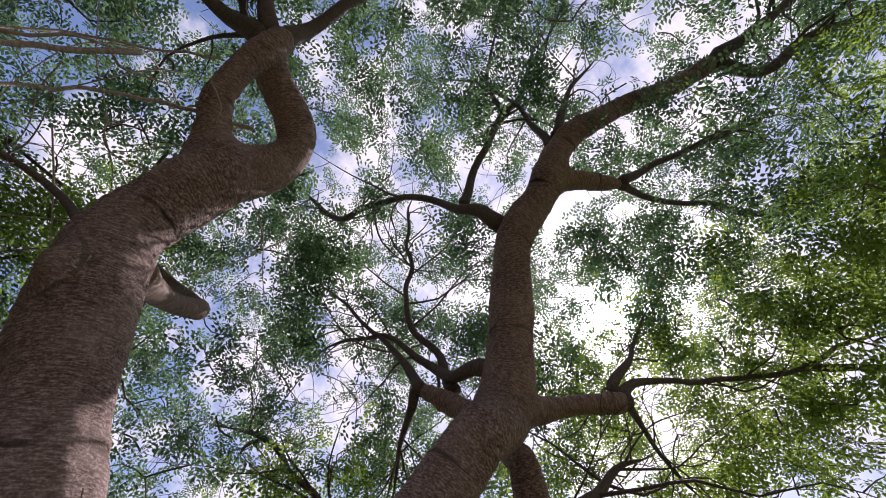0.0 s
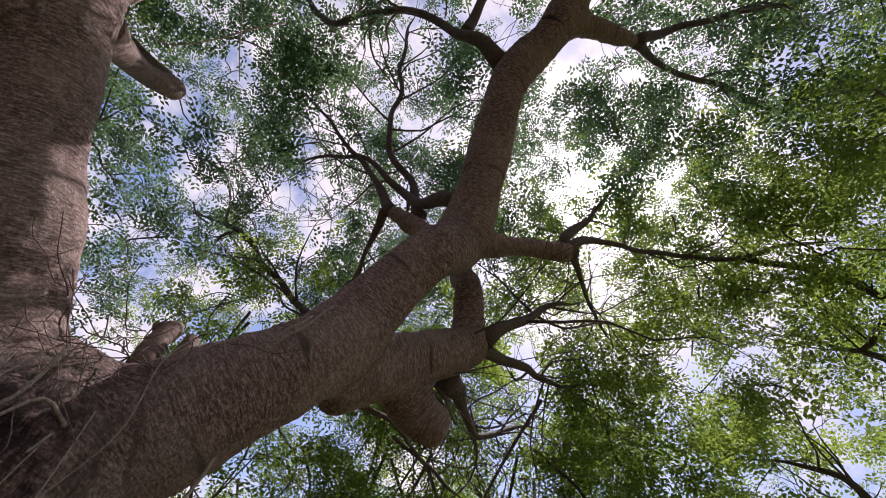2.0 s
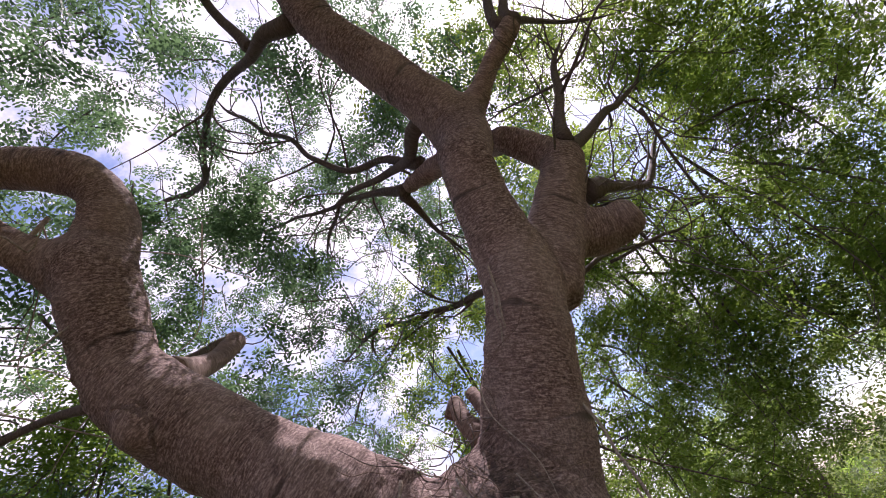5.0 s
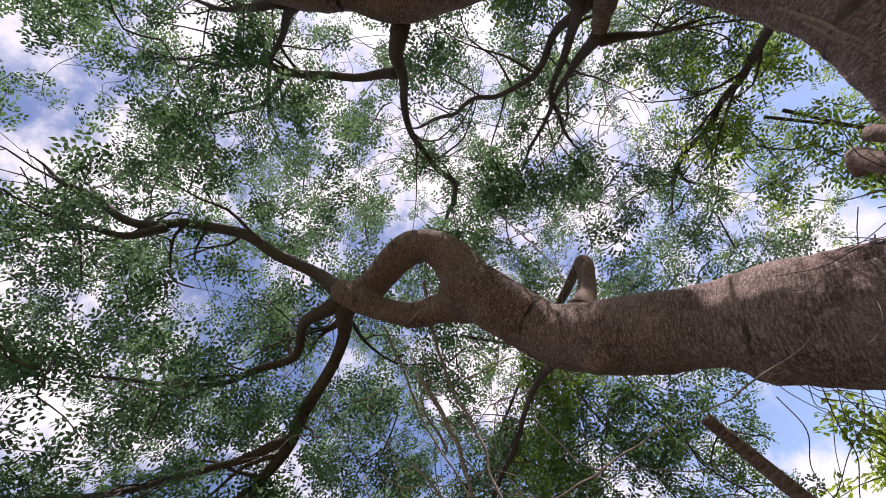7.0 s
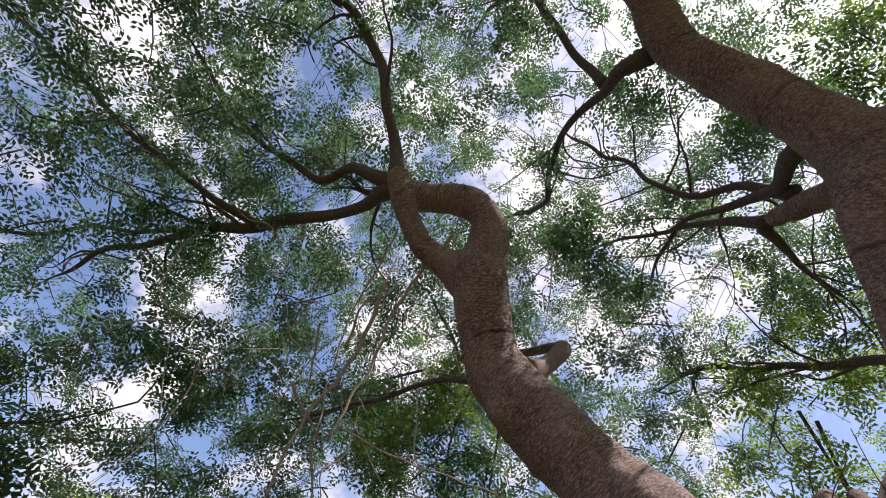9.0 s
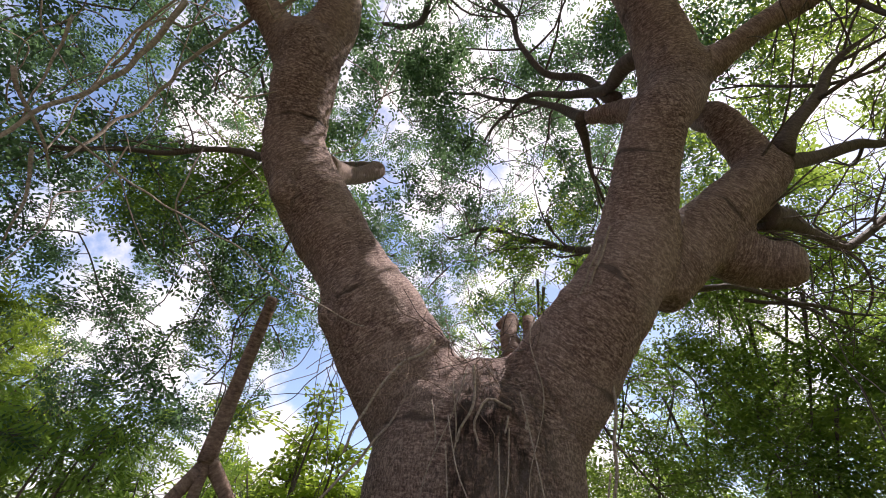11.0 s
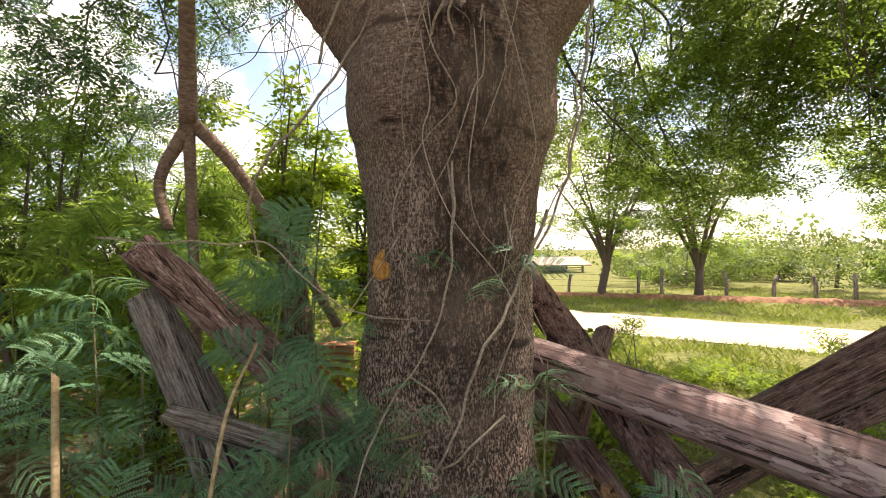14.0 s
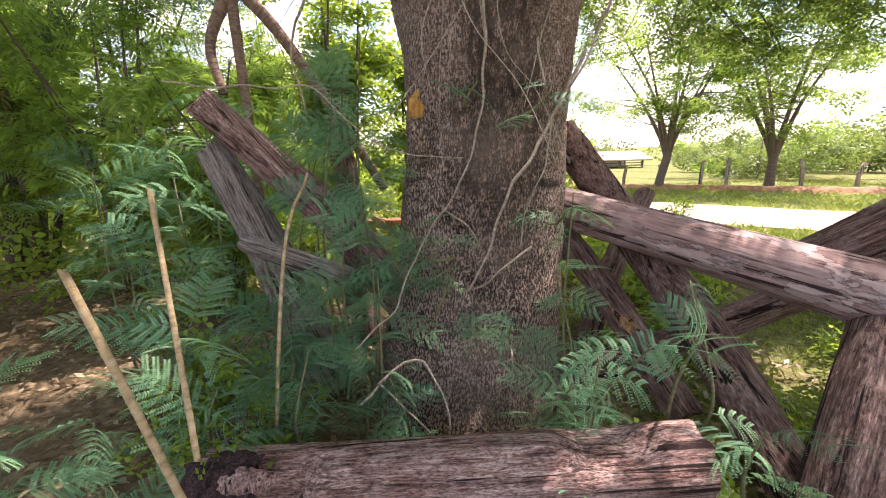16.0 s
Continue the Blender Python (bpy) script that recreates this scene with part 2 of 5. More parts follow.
LEAF_BUSH = leaf_material("shade leaf", (0.06, 0.13, 0.03), (0.21, 0.33, 0.07), (0.46, 0.66, 0.08), 0.58)
GRASS = leaf_material("grass blade", (0.09, 0.13, 0.02), (0.25, 0.31, 0.06), (0.42, 0.5, 0.08), 0.38)
LEAF_SCRUB = leaf_material("scrub leaf", (0.05, 0.085, 0.025), (0.15, 0.2, 0.06), (0.34, 0.44, 0.08), 0.4)
DRY = leaf_material("dry leaf", (0.1, 0.06, 0.035), (0.36, 0.26, 0.16), (0.4, 0.27, 0.12), 0.2)
LEAF_FERN = leaf_material("feathery leaf", (0.05, 0.16, 0.105), (0.23, 0.45, 0.25), (0.32, 0.55, 0.2), 0.42, own=True)


def ground_material():
    m, n, l, out = nodes("soil and grass")
    tc = n.new("ShaderNodeTexCoord").outputs["Object"]
    sep = n.new("ShaderNodeSeparateXYZ")
    l.new(tc, sep.inputs[0])
    big = noise_of(n, l, tc, 0.45, 5, 0.6)
    fine = noise_of(n, l, tc, 14, 6, 0.7)
    litter = ramp_of(n, l, fine, [(0.3, (0.06, 0.04, 0.025)), (0.55, (0.2, 0.14, 0.09)), (0.75, (0.38, 0.3, 0.2))])
    green = ramp_of(n, l, fine, [(0.3, (0.06, 0.07, 0.02)), (0.55, (0.15, 0.175, 0.05)), (0.75, (0.27, 0.26, 0.11))])
    mottle = noise_of(n, l, tc, 2.1, 6, 0.65)
    east = maths(n, l, "ADD", maths(n, l, "MULTIPLY", sep.outputs[0], 0.16), maths(n, l, "ADD", maths(n, l, "MULTIPLY", big, 1.2), maths(n, l, "MULTIPLY", mottle, 1.8)))
    fac = ramp_of(n, l, maths(n, l, "MULTIPLY", east, 0.3), [(0.42, (0.03, 0.03, 0.03)), (0.6, (0.82, 0.82, 0.82))])
    col = mix_col(n, l, fac, litter, green)
    surface(n, l, out, col, 0.95, fine, 0.04, 0.8, 0.1)
    return m


def sand_material():
    m, n, l, out = nodes("pale sand")
    tc = n.new("ShaderNodeTexCoord").outputs["Object"]
    col = ramp_of(n, l, noise_of(n, l, tc, 1.2, 7, 0.65), [(0.3, (0.38, 0.3, 0.22)), (0.6, (0.55, 0.47, 0.37)), (0.8, (0.62, 0.55, 0.45))])
    surface(n, l, out, col, 0.95, noise_of(n, l, tc, 25, 5, 0.7), 0.02, 0.7, 0.1)
    return m


GROUND, SAND = ground_material(), sand_material()


# ---------------------------------------------------------------- mesh tools
def mesh_of(name, verts, faces, smooth=True):
    me = bpy.data.meshes.new(name)
    me.from_pydata([tuple(v) for v in verts], [], [tuple(f) for f in faces])
    if smooth:
        me.polygons.foreach_set("use_smooth", [True] * len(me.polygons))
    me.update()
    return me


def quads_mesh(name, verts, smooth=False):
    """A mesh of loose faces from an array (n, corners, 3)."""
    c = np.shape(verts)[1]
    verts = np.ascontiguousarray(verts, np.float32).reshape(-1, 3)
    n = len(verts) // c
    me = bpy.data.meshes.new(name)
    me.vertices.add(c * n)
    me.vertices.foreach_set("co", verts.ravel())
    me.loops.add(c * n)
    me.loops.foreach_set("vertex_index", np.arange(c * n, dtype=np.int32))
    me.polygons.add(n)
    me.polygons.foreach_set("loop_start", np.arange(0, c * n, c, dtype=np.int32))
    me.update(calc_edges=True)
    return me


def part(name, me, material, parent, label="", kind=""):
    ob = new(name, me)
    if material is not None and not me.materials:
        me.materials.append(material)
    ob.parent = parent
    tagged(ob, label=label, kind=kind)
    return ob


def thing(name, at, label, category, group="", kind=""):
    ob = new(name)
    ob.empty_display_size = 0.2
    ob.location = at
    return tagged(ob, label, category, group, kind)


def spline(pts, step=0.08):
    """Points (x, y, z, r) along a smooth curve through the given ones."""
    p = np.array(pts, float)
    p = np.vstack([2 * p[0] - p[1], p, 2 * p[-1] - p[-2]])
    out = []
    for k in range(1, len(p) - 2):
        a, b, c, d = p[k - 1 : k + 3]
        n = max(2, int(np.linalg.norm(c[:3] - b[:3]) / step))
        for u in np.linspace(0, 1, n, endpoint=False):
            out.append(0.5 * (2 * b + (c - a) * u + (2 * a - 5 * b + 4 * c - d) * u * u + (3 * b - a - 3 * c + d) * u**3))
    out.append(p[-2])
    out = np.array(out)
    out[:, 3] = np.maximum(out[:, 3], 0.002)
    return out


def tube(path, sides=8, rough=0.0, seed=0, caps=True):
    """A tube round a path (n, 4): verts, faces and the running length at each vertex."""
    path = np.asarray(path, float)
    c, r = path[:, :3], path[:, 3]
    tang = np.gradient(c, axis=0)
    tang /= np.linalg.norm(tang, axis=1)[:, None] + 1e-9
    ref = np.array([0.0, 0.0, 1.0]) if abs(tang[0][2]) < 0.9 else np.array([1.0, 0, 0])
    u = np.cross(tang[0], ref)
    u /= np.linalg.norm(u)
    rng = np.random.RandomState(seed)
    ph = rng.rand(4) * 6.28
    run = np.r_[0, np.cumsum(np.linalg.norm(np.diff(c, axis=0), axis=1))]
    verts, runs = [], []
    ang = np.arange(sides) / sides * 2 * np.pi
    for k in range(len(c)):
        u = u - tang[k] * (u @ tang[k])
        u /= np.linalg.norm(u) + 1e-9
        w = np.cross(tang[k], u)
        rr = r[k] * (1 + rough * (np.sin(2 * ang + ph[0] + run[k] * 2) + 0.7 * np.sin(3 * ang + ph[1] - run[k] * 3) + 0.5 * np.sin(5 * ang + ph[2])))
        ring = c[k] + rr[:, None] * (np.cos(ang)[:, None] * u + np.sin(ang)[:, None] * w)
        verts.append(ring)
        runs += [run[k]] * sides
    verts = np.concatenate(verts)
    i = np.arange(len(c) - 1)[:, None] * sides
    j = np.arange(sides)[None]
    jn = (j + 1) % sides
    faces = np.stack([i + j, i + jn, i + sides + jn, i + sides + j], -1).reshape(-1, 4).tolist()
    if caps:
        faces.append(list(range(sides))[::-1])
        faces.append([len(verts) - sides + k for k in range(sides)])
    return verts, faces, runs


def tubes_mesh(name, paths, sides=8, rough=0.0):
    V, F, A, base = [], [], [], 0
    for k, p in enumerate(paths):
        v, f, a = tube(p, sides, rough, k)
        V.append(v)
        F += [[q + base for q in face] for face in f]
        A += a
        base += len(v)
    me = mesh_of(name, np.concatenate(V), F)
    me.attributes.new("run", "FLOAT", "POINT").data.foreach_set("value", A)
    return me


def turns(rng, n, tilt=0.6):
    """Random turn matrices (n, 3, 3): leaves spread about the level, tipped by up to tilt radians."""
    yaw = rng.rand(n) * 2 * np.pi
    a, b = rng.randn(n) * tilt, rng.randn(n) * tilt
    cy, sy, ca, sa, cb, sb = np.cos(yaw), np.sin(yaw), np.cos(a), np.sin(a), np.cos(b), np.sin(b)
    z = np.zeros(n)
    o = np.ones(n)
    rz = np.stack([cy, -sy, z, sy, cy, z, z, z, o], -1).reshape(-1, 3, 3)
    rx = np.stack([o, z, z, z, ca, -sa, z, sa, ca], -1).reshape(-1, 3, 3)
    ry = np.stack([cb, z, sb, z, o, z, -sb, z, cb], -1).reshape(-1, 3, 3)
    return rz @ rx @ ry


def leaf_shape(pairs, leaflets, length, spread, size, droop=0.25, wide=0.36, stalk=0.0):
    """Twice-feathered leaf along +x as loose quads (n, 4, 3)."""
    out = []
    sag = lambda x: -droop * x * x / length * 0.5
    if stalk:
        for k in range(4):
            a, b = length * k / 4, length * (k + 1) / 4
            out.append([(a, -stalk, sag(a)), (b, -stalk, sag(b)), (b, stalk, sag(b)), (a, stalk, sag(a))])
    for k in range(pairs):
        x0 = length * (0.25 + 0.75 * k / max(1, pairs - 1))
        for side in (-1, 1):
            aim = radians(62 - 22 * k / pairs)
            d = np.array([math.cos(aim), side * math.sin(aim), 0.0])
            w = np.array([-d[1], d[0], 0.0])
            ln = spread * (1.0 - 0.35 * abs(k / max(1, pairs - 1) - 0.45))
            if stalk:
                a, b = np.array([x0, 0, sag(x0)]), np.array([x0, 0, sag(x0) - droop * ln * 0.6]) + d * ln
                m = (a + b) / 2 + (0, 0, droop * ln * 0.15)
                out.append([a - w * stalk * 0.6, m - w * stalk * 0.6, m + w * stalk * 0.6, a + w * stalk * 0.6])
                out.append([m - w * stalk * 0.6, b, b, m + w * stalk * 0.6])
            for q in range(leaflets):
                s = ln * (q + 0.8) / leaflets
                base = np.array([x0, 0, 0]) + d * s
                base[2] -= droop * (x0**2 / length * 0.5 + s * s / ln * 0.6)
                for hand in (-1, 1):
                    e = d * 0.45 + w * hand * 0.9
                    e /= np.linalg.norm(e)
                    g = np.array([-e[1], e[0], 0.0])
                    L, W = size, size * wide
                    tip = base + e * L
                    tip[2] -= 0.2 * L
                    out.append([base, base + e * L * 0.5 + g * W * 0.5, tip, base + e * L * 0.5 - g * W * 0.5])
    return np.array(out)


def scatter(shape, places, rot, scale):
    """Copies of a leaf shape (q, 4, 3) at the places (n, 3)."""
    v = np.einsum("nij,qkj->nqki", rot * scale[:, None, None], shape)
    return (v + places[:, None, None]).reshape(-1, shape.shape[1], 3)


# ---------------------------------------------------------------- ground and road
rng = np.random.RandomState(4)


def build_ground():
    a = np.r_[-3000, -600, -150, -60, np.linspace(-30, 40, 71), 60, 150, 600, 3000]
    xx, yy = np.meshgrid(a, a)
    zz = np.array([[0.05 * noise.noise((x * 0.7, y * 0.7, 0)) + 0.03 * noise.noise((x * 2, y * 2, 3)) if abs(x) < 60 and abs(y) < 60 else 0 for x in a] for y in a]) - 0.03
    n = len(a)
    V = np.stack([xx, yy, zz], -1).reshape(-1, 3)
    F = [(r * n + c, r * n + c + 1, (r + 1) * n + c + 1, (r + 1) * n + c) for r in range(n - 1) for c in range(n - 1)]
    ob = new("ground", mesh_of("ground", V, F))
    ob.data.materials.append(GROUND)
    tagged(ob, "leaf-littered soil with patches of short sunlit grass", "ground", kind="structure")


build_ground()


def build_road():
    a, b = np.array((-6.0, 16.6)), np.array((26.0, -12.6))
    d = (b - a) / np.linalg.norm(b - a)
    w = np.array((-d[1], d[0]))
    V, F = [], []
    for k in range(120):
        p = a + (b - a) * k / 119
        lo, hi = -0.95 + 0.25 * noise.noise((k * 0.31, 1, 0)), 1.75 + 0.3 * noise.noise((k * 0.27, 5, 0))
        for q in range(6):
            s = lo + (hi - lo) * q / 5
            V.append((*(p + w * s), 0.045 + (0.02 if 0 < q < 5 else -0.06)))
    for k in range(119):
        for q in range(5):
            F.append((k * 6 + q, k * 6 + q + 1, k * 6 + q + 7, k * 6 + q + 6))
    ob = new("road", mesh_of("road", V, F))
    ob.data.materials.append(SAND)
    tagged(ob, "pale sandy dirt road in full sun", "road", kind="structure")


build_road()

# ---------------------------------------------------------------- the great tree
core, boughs, snags = [], [], []
core.append([(0.12, -0.05, -0.25, 0.66), (0.14, -0.05, 0.1, 0.56), (0.19, -0.04, 0.5, 0.49), (0.22, -0.03, 1.0, 0.465), (0.25, -0.02, 1.6, 0.455), (0.26, -0.03, 2.05, 0.485), (0.28, -0.05, 2.4, 0.57), (0.3, -0.06, 2.75, 0.5), (0.33, -0.05, 3.0, 0.33), (0.34, -0.04, 3.15, 0.2)])
core.append([(0.15, 0, 2.68, 0.292), (-0.12, -0.01, 2.98, 0.338), (-0.4, -0.07, 3.35, 0.315), (-0.64, -0.11, 3.69, 0.245), (-0.92, -0.19, 4.03, 0.273), (-1.11, -0.29, 4.29, 0.255), (-1.24, -0.39, 4.54, 0.224), (-1.26, -0.56, 4.87, 0.237), (-1.24, -0.73, 5.17, 0.232), (-1.31, -0.68, 5.26, 0.243)])
core.append([(-1.37, -0.6, 5.14, 0.221), (-1.16, -0.78, 5.42, 0.21), (-1.11, -0.93, 5.66, 0.168), (-1.23, -1.08, 5.82, 0.161), (-1.55, -1.19, 5.94, 0.161), (-1.82, -1.29, 5.98, 0.149), (-1.96, -1.4, 6.02, 0.123)])
core.append([(-1.35, -0.64, 5.18, 0.217), (-1.53, -0.82, 5.31, 0.142), (-1.7, -0.99, 5.42, 0.129), (-1.78, -1.2, 5.61, 0.116), (-1.83, -1.4, 5.85, 0.12), (-1.85, -1.54, 6.06, 0.129)])
core.append([(0.53, -0.07, 2.71, 0.288), (0.68, -0.19, 3.03, 0.308), (0.86, -0.34, 3.35, 0.274), (1.03, -0.49, 3.65, 0.251), (1.12, -0.61, 3.96, 0.219), (1.17, -0.76, 4.33, 0.202), (1.22, -0.93, 4.66, 0.2), (1.44, -0.89, 5.09, 0.237), (1.34, -1.06, 5.53, 0.216), (1.12, -1.27, 5.98, 0.21), (0.87, -1.51, 6.39, 0.192), (0.75, -1.73, 6.67, 0.194), (0.73, -2.03, 6.86, 0.181), (0.62, -2.29, 7.05, 0.178), (0.53, -2.59, 7.27, 0.157), (0.61, -2.95, 7.49, 0.13), (0.78, -3.4, 7.71, 0.119), (1.01, -3.88, 7.88, 0.114), (1.13, -4.31, 8.04, 0.114)])
core.append([(1.24, -0.37, 3.64, 0.208), (1.5, -0.45, 3.97, 0.219), (1.77, -0.55, 4.26, 0.198), (2.01, -0.62, 4.5, 0.185), (2.18, -0.68, 4.7, 0.16)])
core.append([(1.75, -0.41, 4.05, 0.187), (1.97, -0.44, 3.95, 0.173), (2.1, -0.52, 3.89, 0.149), (2.17, -0.58, 3.87, 0.134)])
core.append([(2.12, -0.64, 4.65, 0.16), (1.98, -0.67, 4.93, 0.134), (1.87, -0.69, 5.15, 0.117), (1.99, -0.46, 5.48, 0.134), (1.85, -0.48, 5.78, 0.138)])
core.append([(1.53, -0.87, 5.16, 0.13), (1.71, -1.06, 5.27, 0.115), (1.94, -1.28, 5.41, 0.1), (2.21, -1.52, 5.5, 0.105)])
core.append([(0.68, -2.16, 6.98, 0.148), (0.88, -2.41, 7.06, 0.118), (1.11, -2.57, 7.16, 0.102), (1.29, -2.71, 7.26, 0.073)])
core.append([(1.43, -0.67, 5.22, 0.112), (1.28, -0.46, 5.41, 0.106), (1.07, -0.23, 5.59, 0.081)])
core.append([(-1.19, -0.34, 4.02, 0.095), (-1.15, -0.37, 4.08, 0.11), (-1.07, -0.41, 4.13, 0.095)])
core.append([(-0.63, -0.12, 3.23, 0.119), (-0.62, -0.15, 3.31, 0.154), (-0.6, -0.17, 3.43, 0.122)])
core.append([(-1.2, -0.4, 4.1, 0.112), (-1.12, -0.37, 4.02, 0.12), (-1.12, -0.32, 3.94, 0.089)])
boughs.append([(-1.87, -1.38, 6.02, 0.112), (-1.88, -1.69, 6.46, 0.08), (-1.87, -2.1, 6.87, 0.075), (-2.02, -2.76, 7.4, 0.069), (-2.23, -3.52, 7.92, 0.062), (-2.17, -4.27, 8.44, 0.05), (-2.03, -4.73, 8.79, 0.036)])
boughs.append([(-2.16, -3.08, 7.56, 0.053), (-2.54, -3.91, 7.96, 0.042), (-2.86, -4.93, 8.45, 0.036), (-2.9, -5.71, 8.81, 0.029)])
boughs.append([(-1.87, -1.38, 6.02, 0.118), (-2.33, -1.35, 6.03, 0.082), (-2.92, -1.36, 6.05, 0.083), (-3.64, -1.49, 6.06, 0.084), (-4.36, -1.66, 5.99, 0.067), (-5.32, -1.85, 5.84, 0.048), (-6.3, -1.88, 5.42, 0.028)])
boughs.append([(-3.64, -1.49, 6.06, 0.065), (-4.2, -2.12, 6.27, 0.05), (-4.71, -2.91, 6.52, 0.041), (-5.15, -3.92, 6.8, 0.035), (-5.77, -5.09, 6.91, 0.024)])
boughs.append([(-1.89, -1.44, 6.04, 0.095), (-2.36, -1.63, 6.23, 0.072), (-2.83, -1.68, 6.34, 0.063), (-3.37, -2.09, 6.68, 0.041), (-3.86, -2.88, 7.13, 0.032), (-4.03, -3.85, 7.64, 0.022)])
boughs.append([(-4.36, -1.66, 5.99, 0.04), (-5.27, -2.06, 5.95, 0.031), (-6.39, -2.52, 5.78, 0.028), (-7.28, -3.34, 5.8, 0.018)])
boughs.append([(-1.93, -1.39, 6.08, 0.086), (-2.17, -1.3, 6.16, 0.068), (-2.52, -1.39, 6.34, 0.055), (-2.92, -1.48, 6.59, 0.037)])
snags.append([(-1.04, -0.25, 4.43, 0.14), (-0.99, -0.02, 4.66, 0.095), (-0.93, 0.33, 5.02, 0.078), (-0.87, 0.52, 5.28, 0.085), (-0.84, 0.6, 5.42, 0.09), (-0.83, 0.63, 5.5, 0.06)])
snags.append([(-0.86, 0.58, 5.42, 0.06), (-1.0, 0.72, 5.58, 0.055), (-1.3, 1.0, 5.84, 0.05), (-1.7, 1.25, 6.1, 0.042), (-2.2, 1.5, 6.3, 0.03)])
boughs.append([(-1.4, -0.31, 4.45, 0.037), (-1.85, -0.14, 4.61, 0.031), (-2.45, 0.06, 4.74, 0.029), (-3.41, 0.32, 4.88, 0.026), (-4.38, 0.47, 5, 0.022)])
boughs.append([(1.13, -4.31, 8.04, 0.083), (1.19, -4.8, 8.29, 0.077), (1.26, -5.3, 8.5, 0.059), (1.33, -5.95, 8.85, 0.04)])
boughs.append([(1.15, -4.29, 8.04, 0.089), (1.49, -4.55, 8.09, 0.083), (1.7, -5.17, 8.34, 0.077), (2, -5.92, 8.56, 0.058), (2.35, -6.91, 8.81, 0.032)])
boughs.append([(0.64, -1.58, 6.66, 0.098), (0.38, -1.51, 6.83, 0.08), (0.22, -1.36, 6.91, 0.067), (-0.26, -0.87, 7.3, 0.05), (-0.48, -0.41, 7.44, 0.049), (-0.69, 0.01, 7.56, 0.048), (-1.15, 0.3, 7.91, 0.039), (-1.73, 0.41, 8.29, 0.029)])
boughs.append([(0.25, -1.39, 6.92, 0.067), (0.1, -1.63, 7.28, 0.055), (-0.04, -1.95, 7.63, 0.054), (-0.12, -2.29, 7.95, 0.062), (-0.43, -2.35, 8.34, 0.04), (-0.85, -2.66, 8.8, 0.031), (-1.12, -3.17, 9.24, 0.024)])
boughs.append([(-0.13, -2.3, 7.95, 0.052), (-0.19, -2.62, 8.35, 0.044), (-0.35, -3.03, 8.82, 0.034), (-0.61, -3.78, 9.41, 0.028)])
boughs.append([(0.47, -2.44, 7.22, 0.067), (0.17, -2.5, 7.75, 0.046), (-0.19, -2.47, 8.15, 0.035), (-0.67, -2.33, 8.72, 0.031), (-1.27, -1.91, 9.23, 0.021)])
boughs.append([(0.43, -2.57, 7.33, 0.067), (0.3, -2.85, 7.73, 0.045), (0.21, -3.07, 8.01, 0.034), (0.15, -3.77, 8.72, 0.022)])
boughs.append([(1.29, -2.71, 7.26, 0.067), (1.45, -3.07, 7.61, 0.051), (1.77, -3.74, 8.03, 0.043), (2.08, -4.33, 8.42, 0.031), (2.42, -5.08, 8.81, 0.021)])
boughs.append([(1.3, -2.7, 7.26, 0.061), (1.7, -2.85, 7.55, 0.045), (2.34, -3.27, 7.9, 0.041), (3.23, -3.96, 8.23, 0.032), (3.71, -5.1, 8.65, 0.021)])
boughs.append([(2.21, -1.52, 5.5, 0.069), (2.43, -1.64, 5.88, 0.04), (2.95, -1.89, 6.29, 0.036), (3.53, -2.27, 6.64, 0.038), (4.05, -2.76, 6.97, 0.037), (4.45, -3.28, 7.36, 0.032), (5, -3.95, 7.82, 0.024)])
boughs.append([(2.21, -1.5, 5.5, 0.055), (2.55, -1.41, 5.73, 0.035), (3.29, -1.27, 5.86, 0.024), (4.15, -1.18, 6.12, 0.017)])
boughs.append([(2.13, -1.49, 5.54, 0.06), (2.3, -1.59, 5.96, 0.046), (2.45, -1.73, 6.61, 0.026), (2.64, -2.16, 7.47, 0.017)])
boughs.append([(1.07, -0.23, 5.59, 0.071), (0.92, -0.01, 5.99, 0.051), (0.66, 0.24, 6.5, 0.038), (0.18, 0.65, 7.12, 0.029), (-0.39, 1.08, 7.67, 0.024)])
boughs.append([(1.41, -1.03, 5.45, 0.092), (1.22, -0.83, 5.53, 0.081), (1.14, -0.46, 5.72, 0.067), (0.95, -0.13, 6.06, 0.051), (0.71, 0.12, 6.44, 0.037), (0.4, 0.86, 6.84, 0.028), (0.26, 1.71, 7.06, 0.023)])
boughs.append([(1.25, -0.48, 5.56, 0.065), (1.05, -0.33, 6.03, 0.05), (0.68, -0.14, 6.6, 0.044), (0.38, -0.24, 7.25, 0.039), (-0.02, -0.38, 7.98, 0.031), (-0.36, -0.6, 8.89, 0.022)])
boughs.append([(1.05, -0.16, 5.62, 0.051), (1.29, 0.27, 5.66, 0.035), (1.59, 0.71, 5.69, 0.028), (1.92, 1.23, 5.75, 0.018)])
boughs.append([(2.2, -0.73, 4.72, 0.083), (2.28, -0.84, 4.94, 0.056), (2.49, -0.98, 5.2, 0.051), (2.79, -1.09, 5.55, 0.047), (3.16, -1.2, 5.96, 0.036)])
boughs.append([(2.22, -0.69, 4.67, 0.079), (2.47, -0.71, 4.76, 0.056), (2.83, -0.74, 4.9, 0.049), (3.4, -0.67, 5.2, 0.035), (4.13, -0.8, 5.72, 0.023)])
boughs.append([(2.09, -0.51, 4.33, 0.116), (2.28, -0.52, 4.33, 0.081), (2.46, -0.41, 4.28, 0.047), (2.85, -0.32, 4.37, 0.041), (3.3, -0.3, 4.71, 0.035), (4.04, -0.31, 5.2, 0.022)])
boughs.append([(1.93, -0.66, 4.37, 0.068), (1.92, -0.43, 4.26, 0.058), (2.03, -0.47, 4.2, 0.049), (2.27, -0.46, 4.2, 0.038)])
